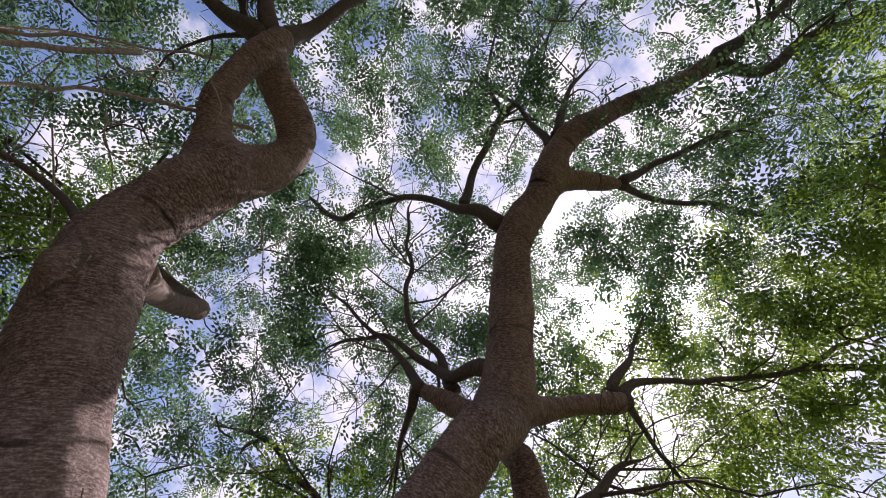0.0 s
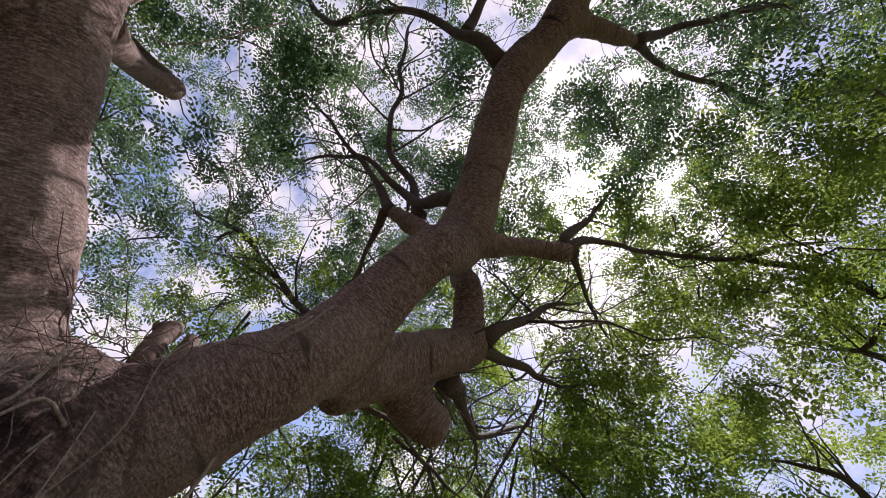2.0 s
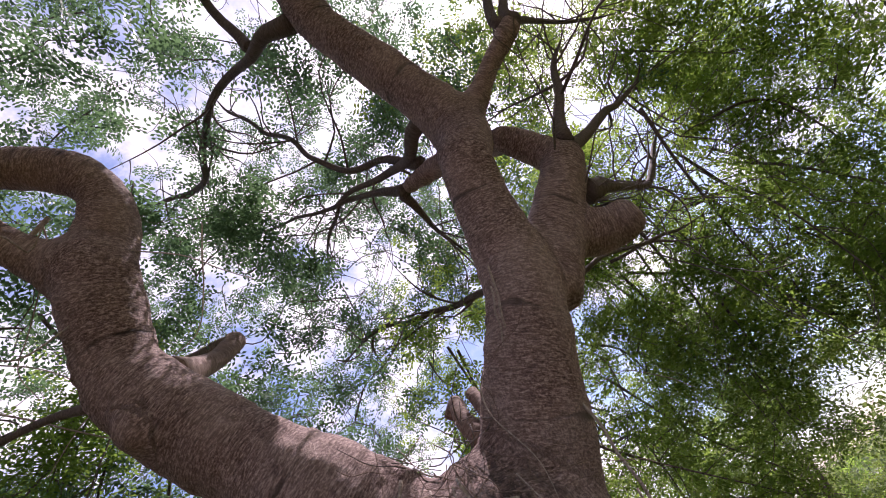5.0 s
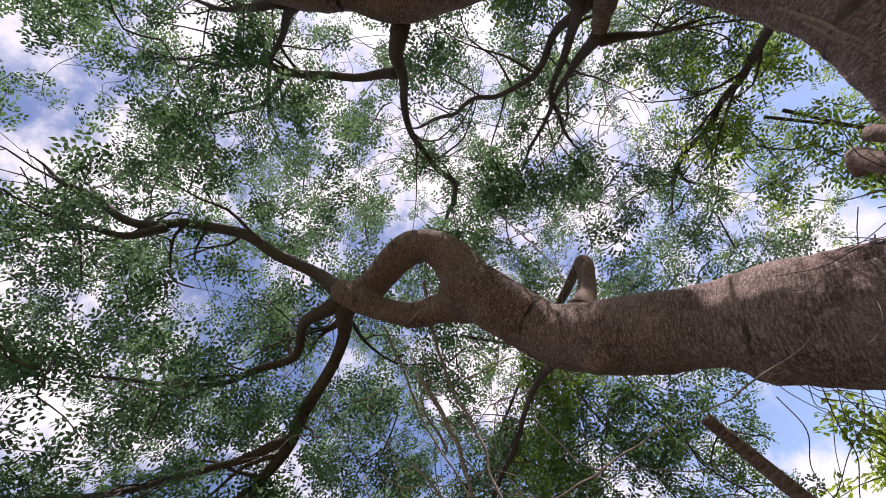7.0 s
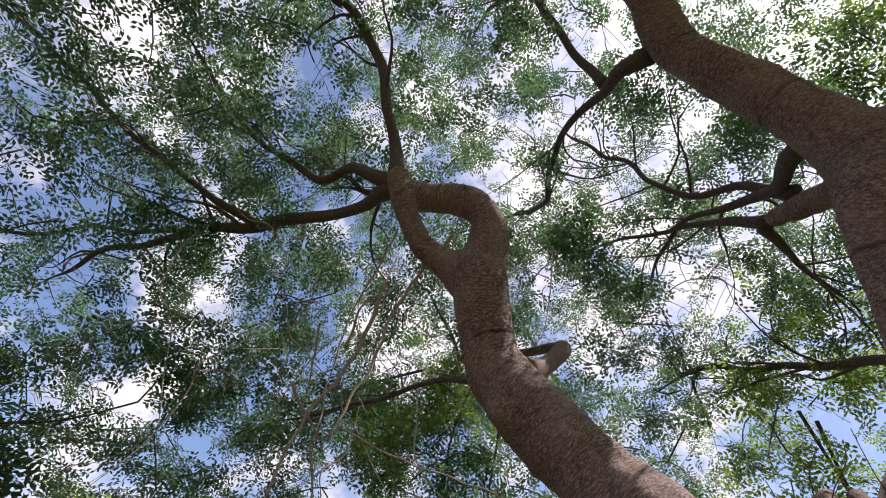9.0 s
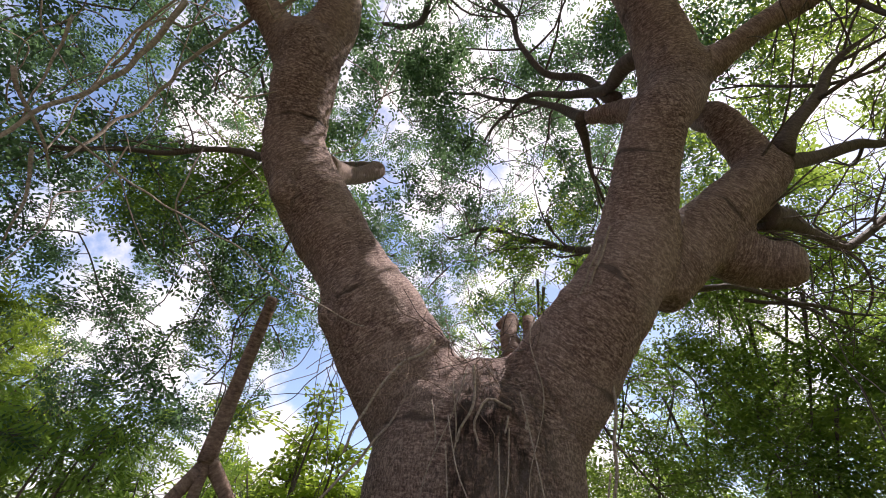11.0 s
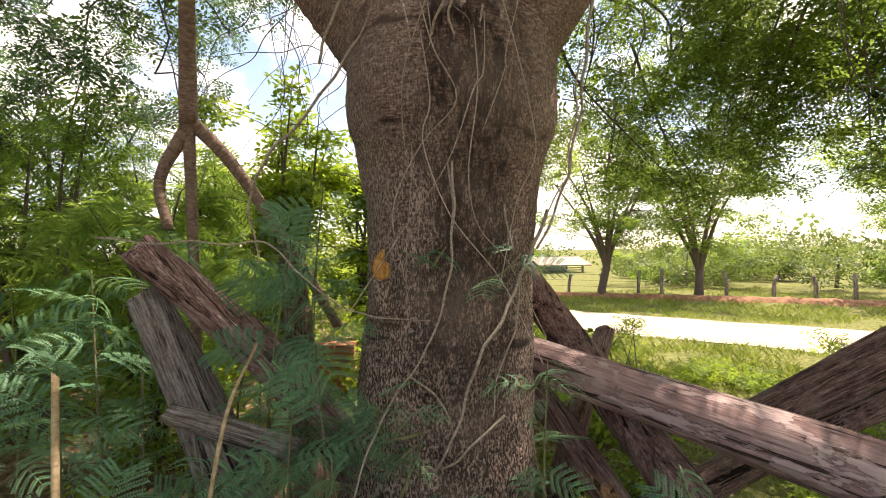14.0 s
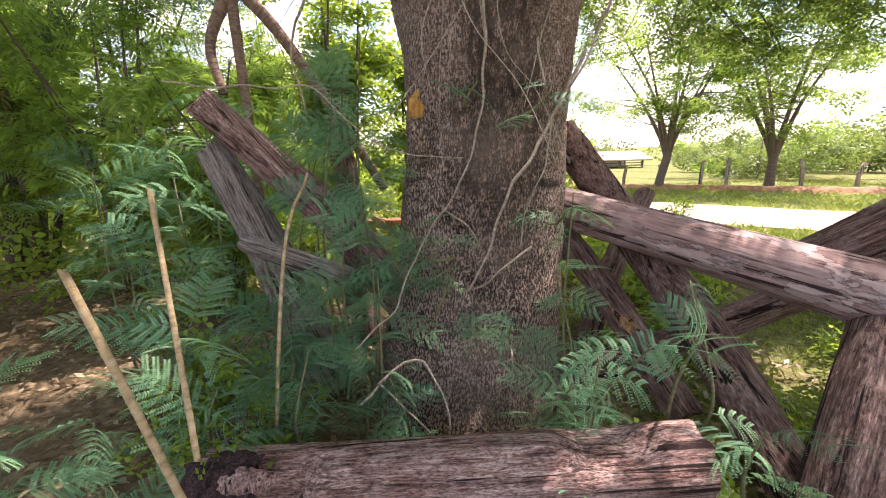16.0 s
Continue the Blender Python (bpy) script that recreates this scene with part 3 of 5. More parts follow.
boughs.append([(1.49, -0.28, 3.78, 0.026), (2.09, -0.03, 3.99, 0.025), (2.99, 0.23, 4.16, 0.023), (3.98, 0.44, 4.35, 0.017)])
boughs.append([(1.74, 0.14, 4.4, 0.049), (1.58, 0.8, 4.9, 0.052), (1.29, 1.35, 5.35, 0.051), (0.89, 1.67, 5.73, 0.046), (0.51, 1.98, 6.05, 0.045), (0.28, 2.37, 6.23, 0.032), (-0.04, 2.88, 6.4, 0.022)])
boughs.append([(0.51, 1.98, 6.05, 0.031), (0.42, 2.36, 6.08, 0.025), (0.49, 3, 6.04, 0.019)])
boughs.append([(4.05, -2.76, 6.97, 0.043), (4.48, -3.53, 6.68, 0.042), (4.64, -3.63, 6.64, 0.045), (4.81, -3.9, 6.38, 0.04), (5.06, -4.17, 6.15, 0.035), (5.55, -4.61, 5.79, 0.031), (6.24, -5.36, 5.57, 0.021)])
boughs.append([(4.83, -3.84, 6.38, 0.034), (4.94, -3.6, 6.24, 0.034), (5.02, -3.38, 6.11, 0.035), (4.89, -3.04, 6.32, 0.027), (4.75, -2.7, 6.5, 0.014)])
boughs.append([(5.02, -3.38, 6.11, 0.032), (5.17, -3.65, 5.84, 0.036), (5.5, -4.02, 5.58, 0.031), (6.2, -4.75, 5.19, 0.019)])
boughs.append([(6.73, -4.44, 4.71, 0.06), (6.12, -3.57, 4.53, 0.06), (5.53, -2.96, 4.57, 0.06), (5.41, -2.85, 4.84, 0.049), (5.38, -2.65, 5.12, 0.04), (5.37, -2.17, 5.31, 0.03), (5.31, -1.84, 5.35, 0.017)])
boughs.append([(5.54, -2.95, 4.55, 0.044), (5.64, -2.51, 4.59, 0.035), (5.67, -2.23, 4.75, 0.025), (5.72, -1.97, 4.82, 0.016)])
snags.append([(0.48, -0.12, 3.19, 0.084), (0.44, -0.04, 3.4, 0.054), (0.47, 0.04, 3.56, 0.05), (0.41, 0.12, 3.53, 0.043)])
snags.append([(0.57, -0.2, 3.21, 0.072), (0.56, -0.11, 3.38, 0.046), (0.56, -0.07, 3.52, 0.04)])

tree = thing("great_tree", (0.2, -0.05, 0), "huge forked grey-barked tree with a wide feathery green crown", "tree")


def build_core():
    V, F, base = [], [], 0
    paths = [spline(p, 0.06) for p in core]
    for k, p in enumerate(paths):
        v, f, _ = tube(p, 28, 0.02, k)
        V.append(v)
        F += [[q + base for q in face] for face in f]
        base += len(v)
    tmp = new("tmp", mesh_of("tmp", np.concatenate(V), F))
    rm = tmp.modifiers.new("r", "REMESH")
    rm.mode, rm.voxel_size = "VOXEL", 0.024
    me = bpy.data.meshes.new_from_object(tmp.evaluated_get(bpy.context.evaluated_depsgraph_get()))
    bpy.data.objects.remove(tmp)
    bm = bmesh.new()
    bm.from_mesh(me)
    for _ in range(24):
        bmesh.ops.smooth_vert(bm, verts=bm.verts, factor=0.6, use_axis_x=True, use_axis_y=True, use_axis_z=True)
    bm.normal_update()
    al = np.concatenate([p[:, :3] for p in paths])
    rr = np.concatenate([p[:, 3] for p in paths])
    runs = np.concatenate([np.r_[0, np.cumsum(np.linalg.norm(np.diff(p[:, :3], axis=0), axis=1))] + 3.7 * k for k, p in enumerate(paths)])
    tang = np.concatenate([np.gradient(p[:, :3], axis=0) for p in paths])
    tang /= np.linalg.norm(tang, axis=1)[:, None] + 1e-9
    co = np.array([v.co for v in bm.verts])
    run = np.zeros(len(co))
    for s in range(0, len(co), 4000):
        c = co[s : s + 4000]
        dd = np.linalg.norm(c[:, None] - al[None], axis=2) / rr[None]
        k = dd.argmin(1)
        run[s : s + 4000] = runs[k] + ((c - al[k]) * tang[k]).sum(1)
    for v, t in zip(bm.verts, run):
        p = v.co
        h = 0.022 * noise.noise(p * 2.2) + 0.012 * noise.noise(p * 6) + 0.007 * noise.noise(p * 17) + 0.004 * noise.noise(p * 31)
        h += 0.006 * noise.noise(Vector((p.x * 5, p.y * 5, t * 22)))
        v.co = p + v.normal * h
    bm.to_mesh(me)
    bm.free()
    me.polygons.foreach_set("use_smooth", [True] * len(me.polygons))
    me.attributes.new("run", "FLOAT", "POINT").data.foreach_set("value", run)
    me.materials.clear()
    ob = part("trunk", me, BARK, tree, "forked trunk with ringed grey-brown bark")
    ob.matrix_parent_inverse = tree.matrix_basis.inverted()
    return ob


build_core()


def under(ob, parent):
    ob.parent = parent
    ob.matrix_parent_inverse = parent.matrix_basis.inverted()
    return ob


for p in snags:
    under(part("snag", tubes_mesh("snag", [spline(p, 0.06)], 14, 0.05), BARK_DEAD, tree, "bare broken branch stub"), tree)

bough_paths = []
for k, p in enumerate(boughs):
    s = spline(p, 0.1)
    wob = np.array([noise.noise_vector(Vector(q[:3]) * 1.9) for q in s]) * np.minimum(0.09, 2.0 * s[:, 3:])
    wob[0] = 0
    s[:, :3] += wob
    s[:, 3] *= np.clip((len(s) - 0.8 - np.arange(len(s))) / 7, 0.15, 1) * np.interp(np.arange(len(s)), [0, 6], [1.0, 0.76])
    bough_paths.append(s)
    me = tubes_mesh("bough", [s], 10, 0.03)
    under(part("bough", me, BARK_THIN, tree), tree)

# crown: clumps of twigs hung on the nearest boughs
EYE = np.array([0.0, -2.5, 2.2])


def crown_places(rng, count):
    """Places in a dome of foliage: thick on the low east and west sides, thinner overhead, broken by gaps."""
    out = []
    while len(out) < count:
        az, el = rng.uniform(-180, 180), math.degrees(math.asin(rng.uniform(math.sin(radians(3)), 1)))
        right = max(0.0, math.cos(radians((az - 75) * 1.45))) if abs(az - 75) < 62 else 0.0
        left = max(0.0, math.cos(radians((az + 85) * 1.33))) if abs(az + 85) < 67 else 0.0
        low = (22 if abs(az) < 40 else 33) - 30 * right**0.35 - 22 * left**0.3
        if el < low:
            continue
        v = np.array([math.sin(radians(az)) * math.cos(radians(el)), math.cos(radians(az)) * math.cos(radians(el)), math.sin(radians(el))])
        dens = 1.0
        if el > 62:
            dens = 0.7
        elif right > 0:
            dens = 1.0 if el < 30 else 1.3 if el < 42 and az < 62 else 1.6
        elif left > 0:
            dens = 0.95
        west = -64 < az < 0 and 27 < el < 57
        if west:
            dens = 1.1
        if abs(az) > 138 and el < 52:
            dens = 0.6
        by_sun = 38 < az < 92 and 45 < el < 73
        if by_sun:
            dens = 1.1
        elif az < -108 and el < 66:
            dens = 1.15
        if rng.rand() > dens / 2.0:
            continue
        p = EYE + v * rng.uniform(5.0, 9.0)
        if p[2] > 11.0 or 0.55 * noise.noise(Vector(p) * 0.5) + 0.7 * noise.noise(Vector(p) * 1.6) < CROWN_CUT - 0.1 * by_sun - 0.1 * west:
            continue
        out.append(p)
    return np.array(out)


CROWN_CUT = -0.2
# openings in the crown through which the sun falls on what lies below
SUNLIT = [((-2.9, 1.6, 1.6), 0.35), ((-3.6, 0.6, 2.2), 0.35), ((-2.6, 2.4, 2.2), 0.3), ((-4.2, 1.6, 2.6), 0.4), ((-1.7, 0.6, 1.6), 0.25), ((-1.1, -0.7, 0.5), 0.2), ((-0.05, -2.5, 2.35), 0.24), ((0.7, -1.1, 0.3), 0.2), ((-2.0, 0.2, 1.0), 0.4), ((-2.2, -0.8, 0.0), 0.45), ((1.7, -0.7, 0.85), 0.22), ((2.3, 0.0, 0.0), 0.5), ((-0.1, -0.5, 2.8), 0.22), ((1.0, -0.15, 1.1), 0.15), ((0.45, -0.5, 1.2), 0.12), ((0.7, -0.4, 2.2), 0.12), ((1.0, -1.4, 0.65), 0.2), ((-0.9, -0.4, 4.6), 0.3)]

# and many small chinks over the thicket, the logs and the trunk's foot
chink = np.random.RandomState(19)
SUNLIT += [((chink.uniform(-4.5, 2.2), chink.uniform(-1.6, 2.8), chink.uniform(0.1, 1.6)), chink.uniform(0.12, 0.24)) for _ in range(34)]
SUNLIT += [((-0.2, -1.14, 0.35), 0.22), ((-0.6, -1.14, 0.35), 0.2), ((-1.3, -0.5, 0.7), 0.28), ((-0.9, -0.2, 1.0), 0.25)]


def let_sun(at, rng):
    """Leaves left after the openings towards the sun are cleared."""
    keep = np.ones(len(at), bool)
    for q, r in SUNLIT:
        d = at - np.array(q)
        s = d @ np.array(SUN)
        off = np.linalg.norm(d - s[:, None] * np.array(SUN), axis=1)
        keep &= (off > r * rng.uniform(0.75, 1.15, len(at))) | (s < 0)
    return at[keep]


def grow(rng, hubs, places, r0, r1, reach=9.0):
    """Shoots that reach the places one after another, each from the nearest point grown so far."""
    H = np.zeros((len(hubs) + 9 * len(places), 4))
    H[: len(hubs)] = hubs
    m = len(hubs)
    near = np.array([np.linalg.norm(hubs[:, :3] - p, axis=1).min() for p in places])
    out = []
    for i in np.argsort(near):
        p = places[i]
        d = np.linalg.norm(H[:m, :3] - p, axis=1)
        k = int(np.argmin(d))
        if d[k] > reach or d[k] < 0.05:
            continue
        a = H[k, :3]
        mid = (a + p) / 2 + rng.randn(3) * 0.13 * d[k]
        mid[2] += 0.06 * d[k]
        ra = max(r1, min(r0, H[k, 3] * 0.75, r1 + 0.010 * d[k]))
        s = spline([(*a, ra), (*mid, (ra + r1) / 2), (*p, r1)], max(0.12, d[k] / 7))
        out.append(s)
        n = len(s) - len(s) // 3
        H[m : m + n] = s[len(s) // 3 :][:n]
        m += n
    return out


def side_shoots(rng, parents, each, length, share):
    """Crooked side branches off each parent path, tapering to twigs."""
    out = []
    for p in parents:
        n = len(p)
        for k in range(each):
            i = min(n - 2, int(n * (0.25 + 0.75 * (k + rng.rand()) / each)))
            q = p[i]
            t = p[i + 1, :3] - q[:3]
            t /= np.linalg.norm(t) + 1e-9
            d = t * 0.75 + rng.randn(3) * 0.55
            L = length * rng.uniform(0.5, 1.2)
            a, r = q[:3].copy(), max(0.005, min(0.026, q[3] * share))
            pts = [(*a, r)]
            for j in range(5):
                d = d / np.linalg.norm(d) + rng.randn(3) * 0.32 + np.array((0, 0, 0.05))
                a = a + d / np.linalg.norm(d) * L / 5
                pts.append((*a, max(0.003, r * (1 - 0.18 * (j + 1)))))
            s = spline(pts, L / 9)
            out.append(s)
    return out


def build_crown():
    rng = np.random.RandomState(11)
    hubs = np.concatenate([p[int(len(p) * 0.3) :] for p in bough_paths])
    side = side_shoots(rng, bough_paths, 12, 1.6, 0.42)
    side += side_shoots(rng, side, 2, 0.9, 0.6)
    under(part("sidework", tubes_mesh("sidework", side, 5), BARK_THIN, tree, kind="stuff"), tree)
    hubs = np.concatenate([hubs] + [p[len(p) // 3 :] for p in side])
    lim1 = grow(rng, hubs, crown_places(rng, 760), 0.034, 0.009)
    hubs1 = np.concatenate([p[len(p) // 4 :] for p in lim1] + [p[int(len(p) * 0.5) :] for p in bough_paths])
    lim2 = grow(rng, hubs1, crown_places(rng, 3600), 0.012, 0.0045, reach=2.2)
    under(part("branchwork", tubes_mesh("branchwork", lim1, 6), BARK_THIN, tree, kind="stuff"), tree)
    under(part("twigwork", tubes_mesh("twigwork", lim2, 3), BARK_THIN, tree, kind="stuff"), tree)
    tips = np.array([q[:3] for p in lim2 for q in p[(2 * len(p)) // 3 :]])
    n = 41000
    at = let_sun(tips[rng.randint(len(tips), size=n)] + rng.randn(n, 3) * (0.095, 0.095, 0.055), rng)
    shape = leaf_shape(2, 2, 0.145, 0.095, 0.053, wide=0.52)
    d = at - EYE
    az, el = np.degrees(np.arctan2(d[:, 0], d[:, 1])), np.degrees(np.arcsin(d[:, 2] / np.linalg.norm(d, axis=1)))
    # leaves on the low east side take the copy with sunlight in its colour
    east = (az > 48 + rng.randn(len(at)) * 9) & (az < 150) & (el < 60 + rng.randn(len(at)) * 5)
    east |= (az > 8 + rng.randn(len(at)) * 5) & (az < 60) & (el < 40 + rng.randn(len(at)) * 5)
    for name, a, material, label in (("crown", at[~east], LEAF, "feathery compound leaves lit from behind"), ("sun_tinted_crown", at[east], LEAF_EAST, "yellow-green leaves with sunlight put into their colour")):
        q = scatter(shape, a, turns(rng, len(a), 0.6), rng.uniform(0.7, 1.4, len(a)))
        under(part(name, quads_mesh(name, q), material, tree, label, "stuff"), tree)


build_crown()


def low_boughs():
    """Drooping leafy boughs of the crown's edge, east and west of the trunk."""
    rng = np.random.RandomState(61)
    paths, at = [], []
    for side, n in (((15, 78, 4, 34, 5.0, 7.8), 38), ((33, 54, 3, 15, 5.0, 7.5), 17), ((-44, -24, 12, 36, 4.6, 6.6), 7)):
        for k in range(n):
            az, el, d = radians(rng.uniform(side[0], side[1])), radians(side[2] + (side[3] - side[2]) * rng.rand() ** 1.6), rng.uniform(side[4], side[5])
            tip = EYE + (math.sin(az) * math.cos(el) * d, math.cos(az) * math.cos(el) * d, math.sin(el) * d - 0.2)
            a = tip + rng.randn(3) * (0.6, 0.6, 0.2) + (0, 0, rng.uniform(1.3, 2.4))
            mid = (a + tip) / 2 + rng.randn(3) * 0.25 + (0, 0, 0.3)
            s = spline([(*a, 0.022), (*mid, 0.014), (*tip, 0.005)], 0.12)
            paths.append(s)
            for sh in side_shoots(rng, [s], 7, 0.8, 0.5):
                paths.append(sh)
                for q in sh[1::2]:
                    at.append(q[:3])
    at = np.array(at)
    n = 7000
    p = let_sun(at[rng.randint(len(at), size=n)] + rng.randn(n, 3) * (0.07, 0.07, 0.06), rng)
    n = len(p)
    shape = leaf_shape(2, 3, 0.2, 0.135, 0.046, 0.7, 0.45)
    under(part("low_branchwork", tubes_mesh("low_branchwork", paths, 5), BARK_THIN, tree, kind="stuff"), tree)
    under(part("low_leafage", quads_mesh("low_leafage", scatter(shape, p, turns(rng, n, 0.45), rng.uniform(0.8, 1.4, n))), LEAF_LOW, tree, kind="stuff"), tree)


low_boughs()

# loose vines that hug the trunk, cross the fork and hang from the crown
vine_paths, dry_paths = [], []
vine_paths.append([(0.16, -0.61, 2.93, 0.009), (0.18, -0.59, 2.79, 0.009), (0.12, -0.56, 2.6, 0.009), (0.1, -0.53, 2.4, 0.009), (0.15, -0.52, 2.2, 0.009), (0.19, -0.51, 2.01, 0.009), (0.2, -0.5, 1.8, 0.009), (0.19, -0.5, 1.68, 0.009)])
vine_paths.append([(0.43, -0.55, 2.71, 0.01), (0.4, -0.54, 2.55, 0.01), (0.44, -0.51, 2.37, 0.01), (0.46, -0.48, 2.22, 0.01), (0.45, -0.47, 2.02, 0.01), (0.46, -0.45, 1.8, 0.01), (0.49, -0.43, 1.67, 0.01)])
vine_paths.append([(-0, -0.54, 2.77, 0.006), (0.03, -0.53, 2.61, 0.006), (0.02, -0.51, 2.48, 0.006), (-0.06, -0.45, 2.36, 0.006)])
vine_paths.append([(0.33, -0.58, 2.72, 0.006), (0.3, -0.56, 2.53, 0.006), (0.32, -0.54, 2.41, 0.006), (0.26, -0.54, 2.25, 0.006)])
vine_paths.append([(0.35, -0.58, 2.75, 0.009), (0.24, -0.59, 2.79, 0.009), (0.19, -0.58, 2.68, 0.009), (0.21, -0.57, 2.55, 0.009)])
vine_paths.append([(-0.03, -0.47, 2.3, 0.005), (-0.13, -0.37, 2.21, 0.005), (-0.17, -0.3, 2.11, 0.005)])
vine_paths.append([(0.2, -0.52, 2.08, 0.008), (0.2, -0.51, 1.79, 0.008), (0.16, -0.5, 1.43, 0.008), (0.07, -0.47, 1.23, 0.008), (-0.14, -0.44, 0.91, 0.009), (-0.25, -0.6, 0.68, 0.009), (-0.43, -0.67, 0.51, 0.009)])
vine_paths.append([(0.74, -0.21, 1.88, 0.013), (0.53, -0.4, 1.54, 0.013), (0.42, -0.47, 1.37, 0.013), (0.3, -0.51, 1.2, 0.013), (0.22, -0.51, 0.95, 0.013), (0.11, -0.51, 0.72, 0.013)])
vine_paths.append([(0.42, -0.48, 0.93, 0.008), (0.27, -0.52, 0.82, 0.008), (0.13, -0.51, 0.73, 0.008)])
vine_paths.append([(-0, -0.44, 1.14, 0.008), (0.12, -0.5, 1.05, 0.008), (0.18, -0.51, 0.93, 0.008)])
vine_paths.append([(0.53, -0.4, 1.54, 0.006), (0.5, -0.43, 1.36, 0.006), (0.42, -0.47, 1.14, 0.006), (0.37, -0.5, 0.94, 0.006)])
vine_paths.append([(-1.27, -0.44, 1.76, 0.006), (-0.96, -0.38, 1.73, 0.006), (-0.6, -0.36, 1.71, 0.006), (-0.35, -0.4, 1.48, 0.006), (-0.1, -0.44, 1.39, 0.006), (0.2, -0.46, 1.35, 0.006), (0.32, -0.39, 1.22, 0.006)])
vine_paths.append([(0.85, -0.4, 2.59, 0.006), (0.82, -0.36, 2.25, 0.006), (0.76, -0.36, 2, 0.006), (0.64, -0.37, 1.78, 0.006)])
vine_paths.append([(-0.38, -0.84, 0.32, 0.009), (-0.24, -0.75, 0.44, 0.009), (-0.12, -0.72, 0.47, 0.009), (-0.03, -0.78, 0.36, 0.009), (-0, -0.88, 0.2, 0.009)])
vine_paths.append([(-0.31, -0.81, 0.41, 0.007), (-0.16, -0.86, 0.3, 0.007), (-0.07, -0.91, 0.21, 0.007)])
vine_paths.append([(0.32, -0.54, 0.42, 0.006), (0.31, -0.62, 0.03, 0.006)])
vine_paths.append([(-0.04, -0.41, 3.12, 0.012), (-0.08, -0.4, 3.05, 0.012), (-0.17, -0.4, 2.98, 0.012), (-0.23, -0.4, 2.9, 0.012), (-0.29, -0.39, 2.79, 0.012), (-0.35, -0.39, 2.63, 0.012), (-0.37, -0.39, 2.53, 0.012)])
vine_paths.append([(0.86, -0.77, 3.78, 0.01), (0.77, -0.62, 3.48, 0.01), (0.64, -0.5, 3.18, 0.01), (0.54, -0.42, 2.95, 0.01), (0.4, -0.47, 2.73, 0.01)])
vine_paths.append([(0.8, -0.72, 3.68, 0.007), (0.7, -0.57, 3.36, 0.007), (0.61, -0.46, 3.13, 0.007), (0.53, -0.45, 3.03, 0.007)])
vine_paths.append([(0.04, -0.19, 3.24, 0.006), (0.18, -0.28, 3.05, 0.006), (0.29, -0.35, 2.92, 0.006), (0.37, -0.4, 2.88, 0.006)])
vine_paths.append([(0.33, -0.26, 3.08, 0.006), (0.27, -0.34, 2.91, 0.006), (0.18, -0.34, 2.92, 0.006), (0.05, -0.23, 3.09, 0.006)])
vine_paths.append([(0.08, -0.32, 3.05, 0.007), (0.08, -0.39, 2.79, 0.007), (0.03, -0.48, 2.56, 0.007), (0.03, -0.5, 2.4, 0.007)])
vine_paths.append([(-0.82, -0.44, 3.26, 0.006), (-0.56, -0.39, 3.19, 0.006), (-0.28, -0.28, 3.18, 0.006), (0.01, -0.23, 3.22, 0.006)])
vine_paths.append([(-1.84, -1.11, 3.55, 0.007), (-1.58, -0.91, 3.46, 0.007), (-1.34, -0.76, 3.42, 0.007), (-1.06, -0.61, 3.35, 0.007), (-0.82, -0.44, 3.26, 0.007)])
dry_paths.append([(-1.45, -0.94, 5.62, 0.018), (-1.74, -0.84, 5.32, 0.018), (-1.99, -0.77, 4.87, 0.018), (-2.1, -0.69, 4.42, 0.018), (-2.19, -0.7, 4.09, 0.018), (-2.25, -0.73, 3.76, 0.018)])
dry_paths.append([(-1.82, -1.26, 5.4, 0.011), (-2.24, -0.95, 4.84, 0.011), (-2.34, -0.84, 4.35, 0.011), (-2.36, -0.74, 4.04, 0.011), (-2.32, -0.78, 3.74, 0.011)])
dry_paths.append([(-1.75, -1.27, 4.64, 0.018), (-1.81, -1.17, 4.41, 0.018), (-2, -1.05, 4.02, 0.018), (-2.11, -1.08, 3.75, 0.018), (-2.18, -1.05, 3.52, 0.018), (-2.24, -1, 3.25, 0.018)])
dry_paths.append([(-2.18, -1.26, 3.81, 0.012), (-2.16, -1.12, 3.72, 0.012), (-2.1, -0.94, 3.62, 0.012), (-2.09, -0.85, 3.55, 0.012)])
dry_paths.append([(-2.13, -1.31, 4.22, 0.009), (-2.16, -1.18, 3.93, 0.009), (-2.17, -1.06, 3.65, 0.009)])
dry_paths.append([(-2.14, -0.95, 3.59, 0.01), (-2.14, -0.86, 3.49, 0.01), (-2.13, -0.8, 3.31, 0.01), (-2.15, -0.73, 3.16, 0.01)])
dry_paths.append([(-2.2, -0.95, 4.37, 0.012), (-2.09, -1.05, 4.55, 0.012), (-2, -1.1, 4.73, 0.012), (-1.94, -1.01, 4.79, 0.012), (-1.82, -1.02, 5.02, 0.012)])
dry_paths.append([(-1.63, -1.22, 5.11, 0.009), (-1.5, -1.11, 5.13, 0.009), (-1.45, -1, 5.1, 0.009), (-1.33, -1.08, 5.19, 0.009)])
vine_paths.append([(-0.12, -0.36, 2.85, 0.009), (-0.26, -0.32, 2.58, 0.009), (-0.51, -0.24, 2.28, 0.011), (-0.66, -0.23, 2.12, 0.012), (-0.71, -0.22, 1.98, 0.011), (-0.72, -0.2, 1.8, 0.01), (-0.7, -0.15, 1.6, 0.008)])
vine_paths.append([(0.95, -0.42, 3.3, 0.01), (0.88, -0.42, 2.7, 0.011), (0.84, -0.38, 2.3, 0.011), (0.76, -0.34, 1.95, 0.012), (0.62, -0.4, 1.68, 0.013)])
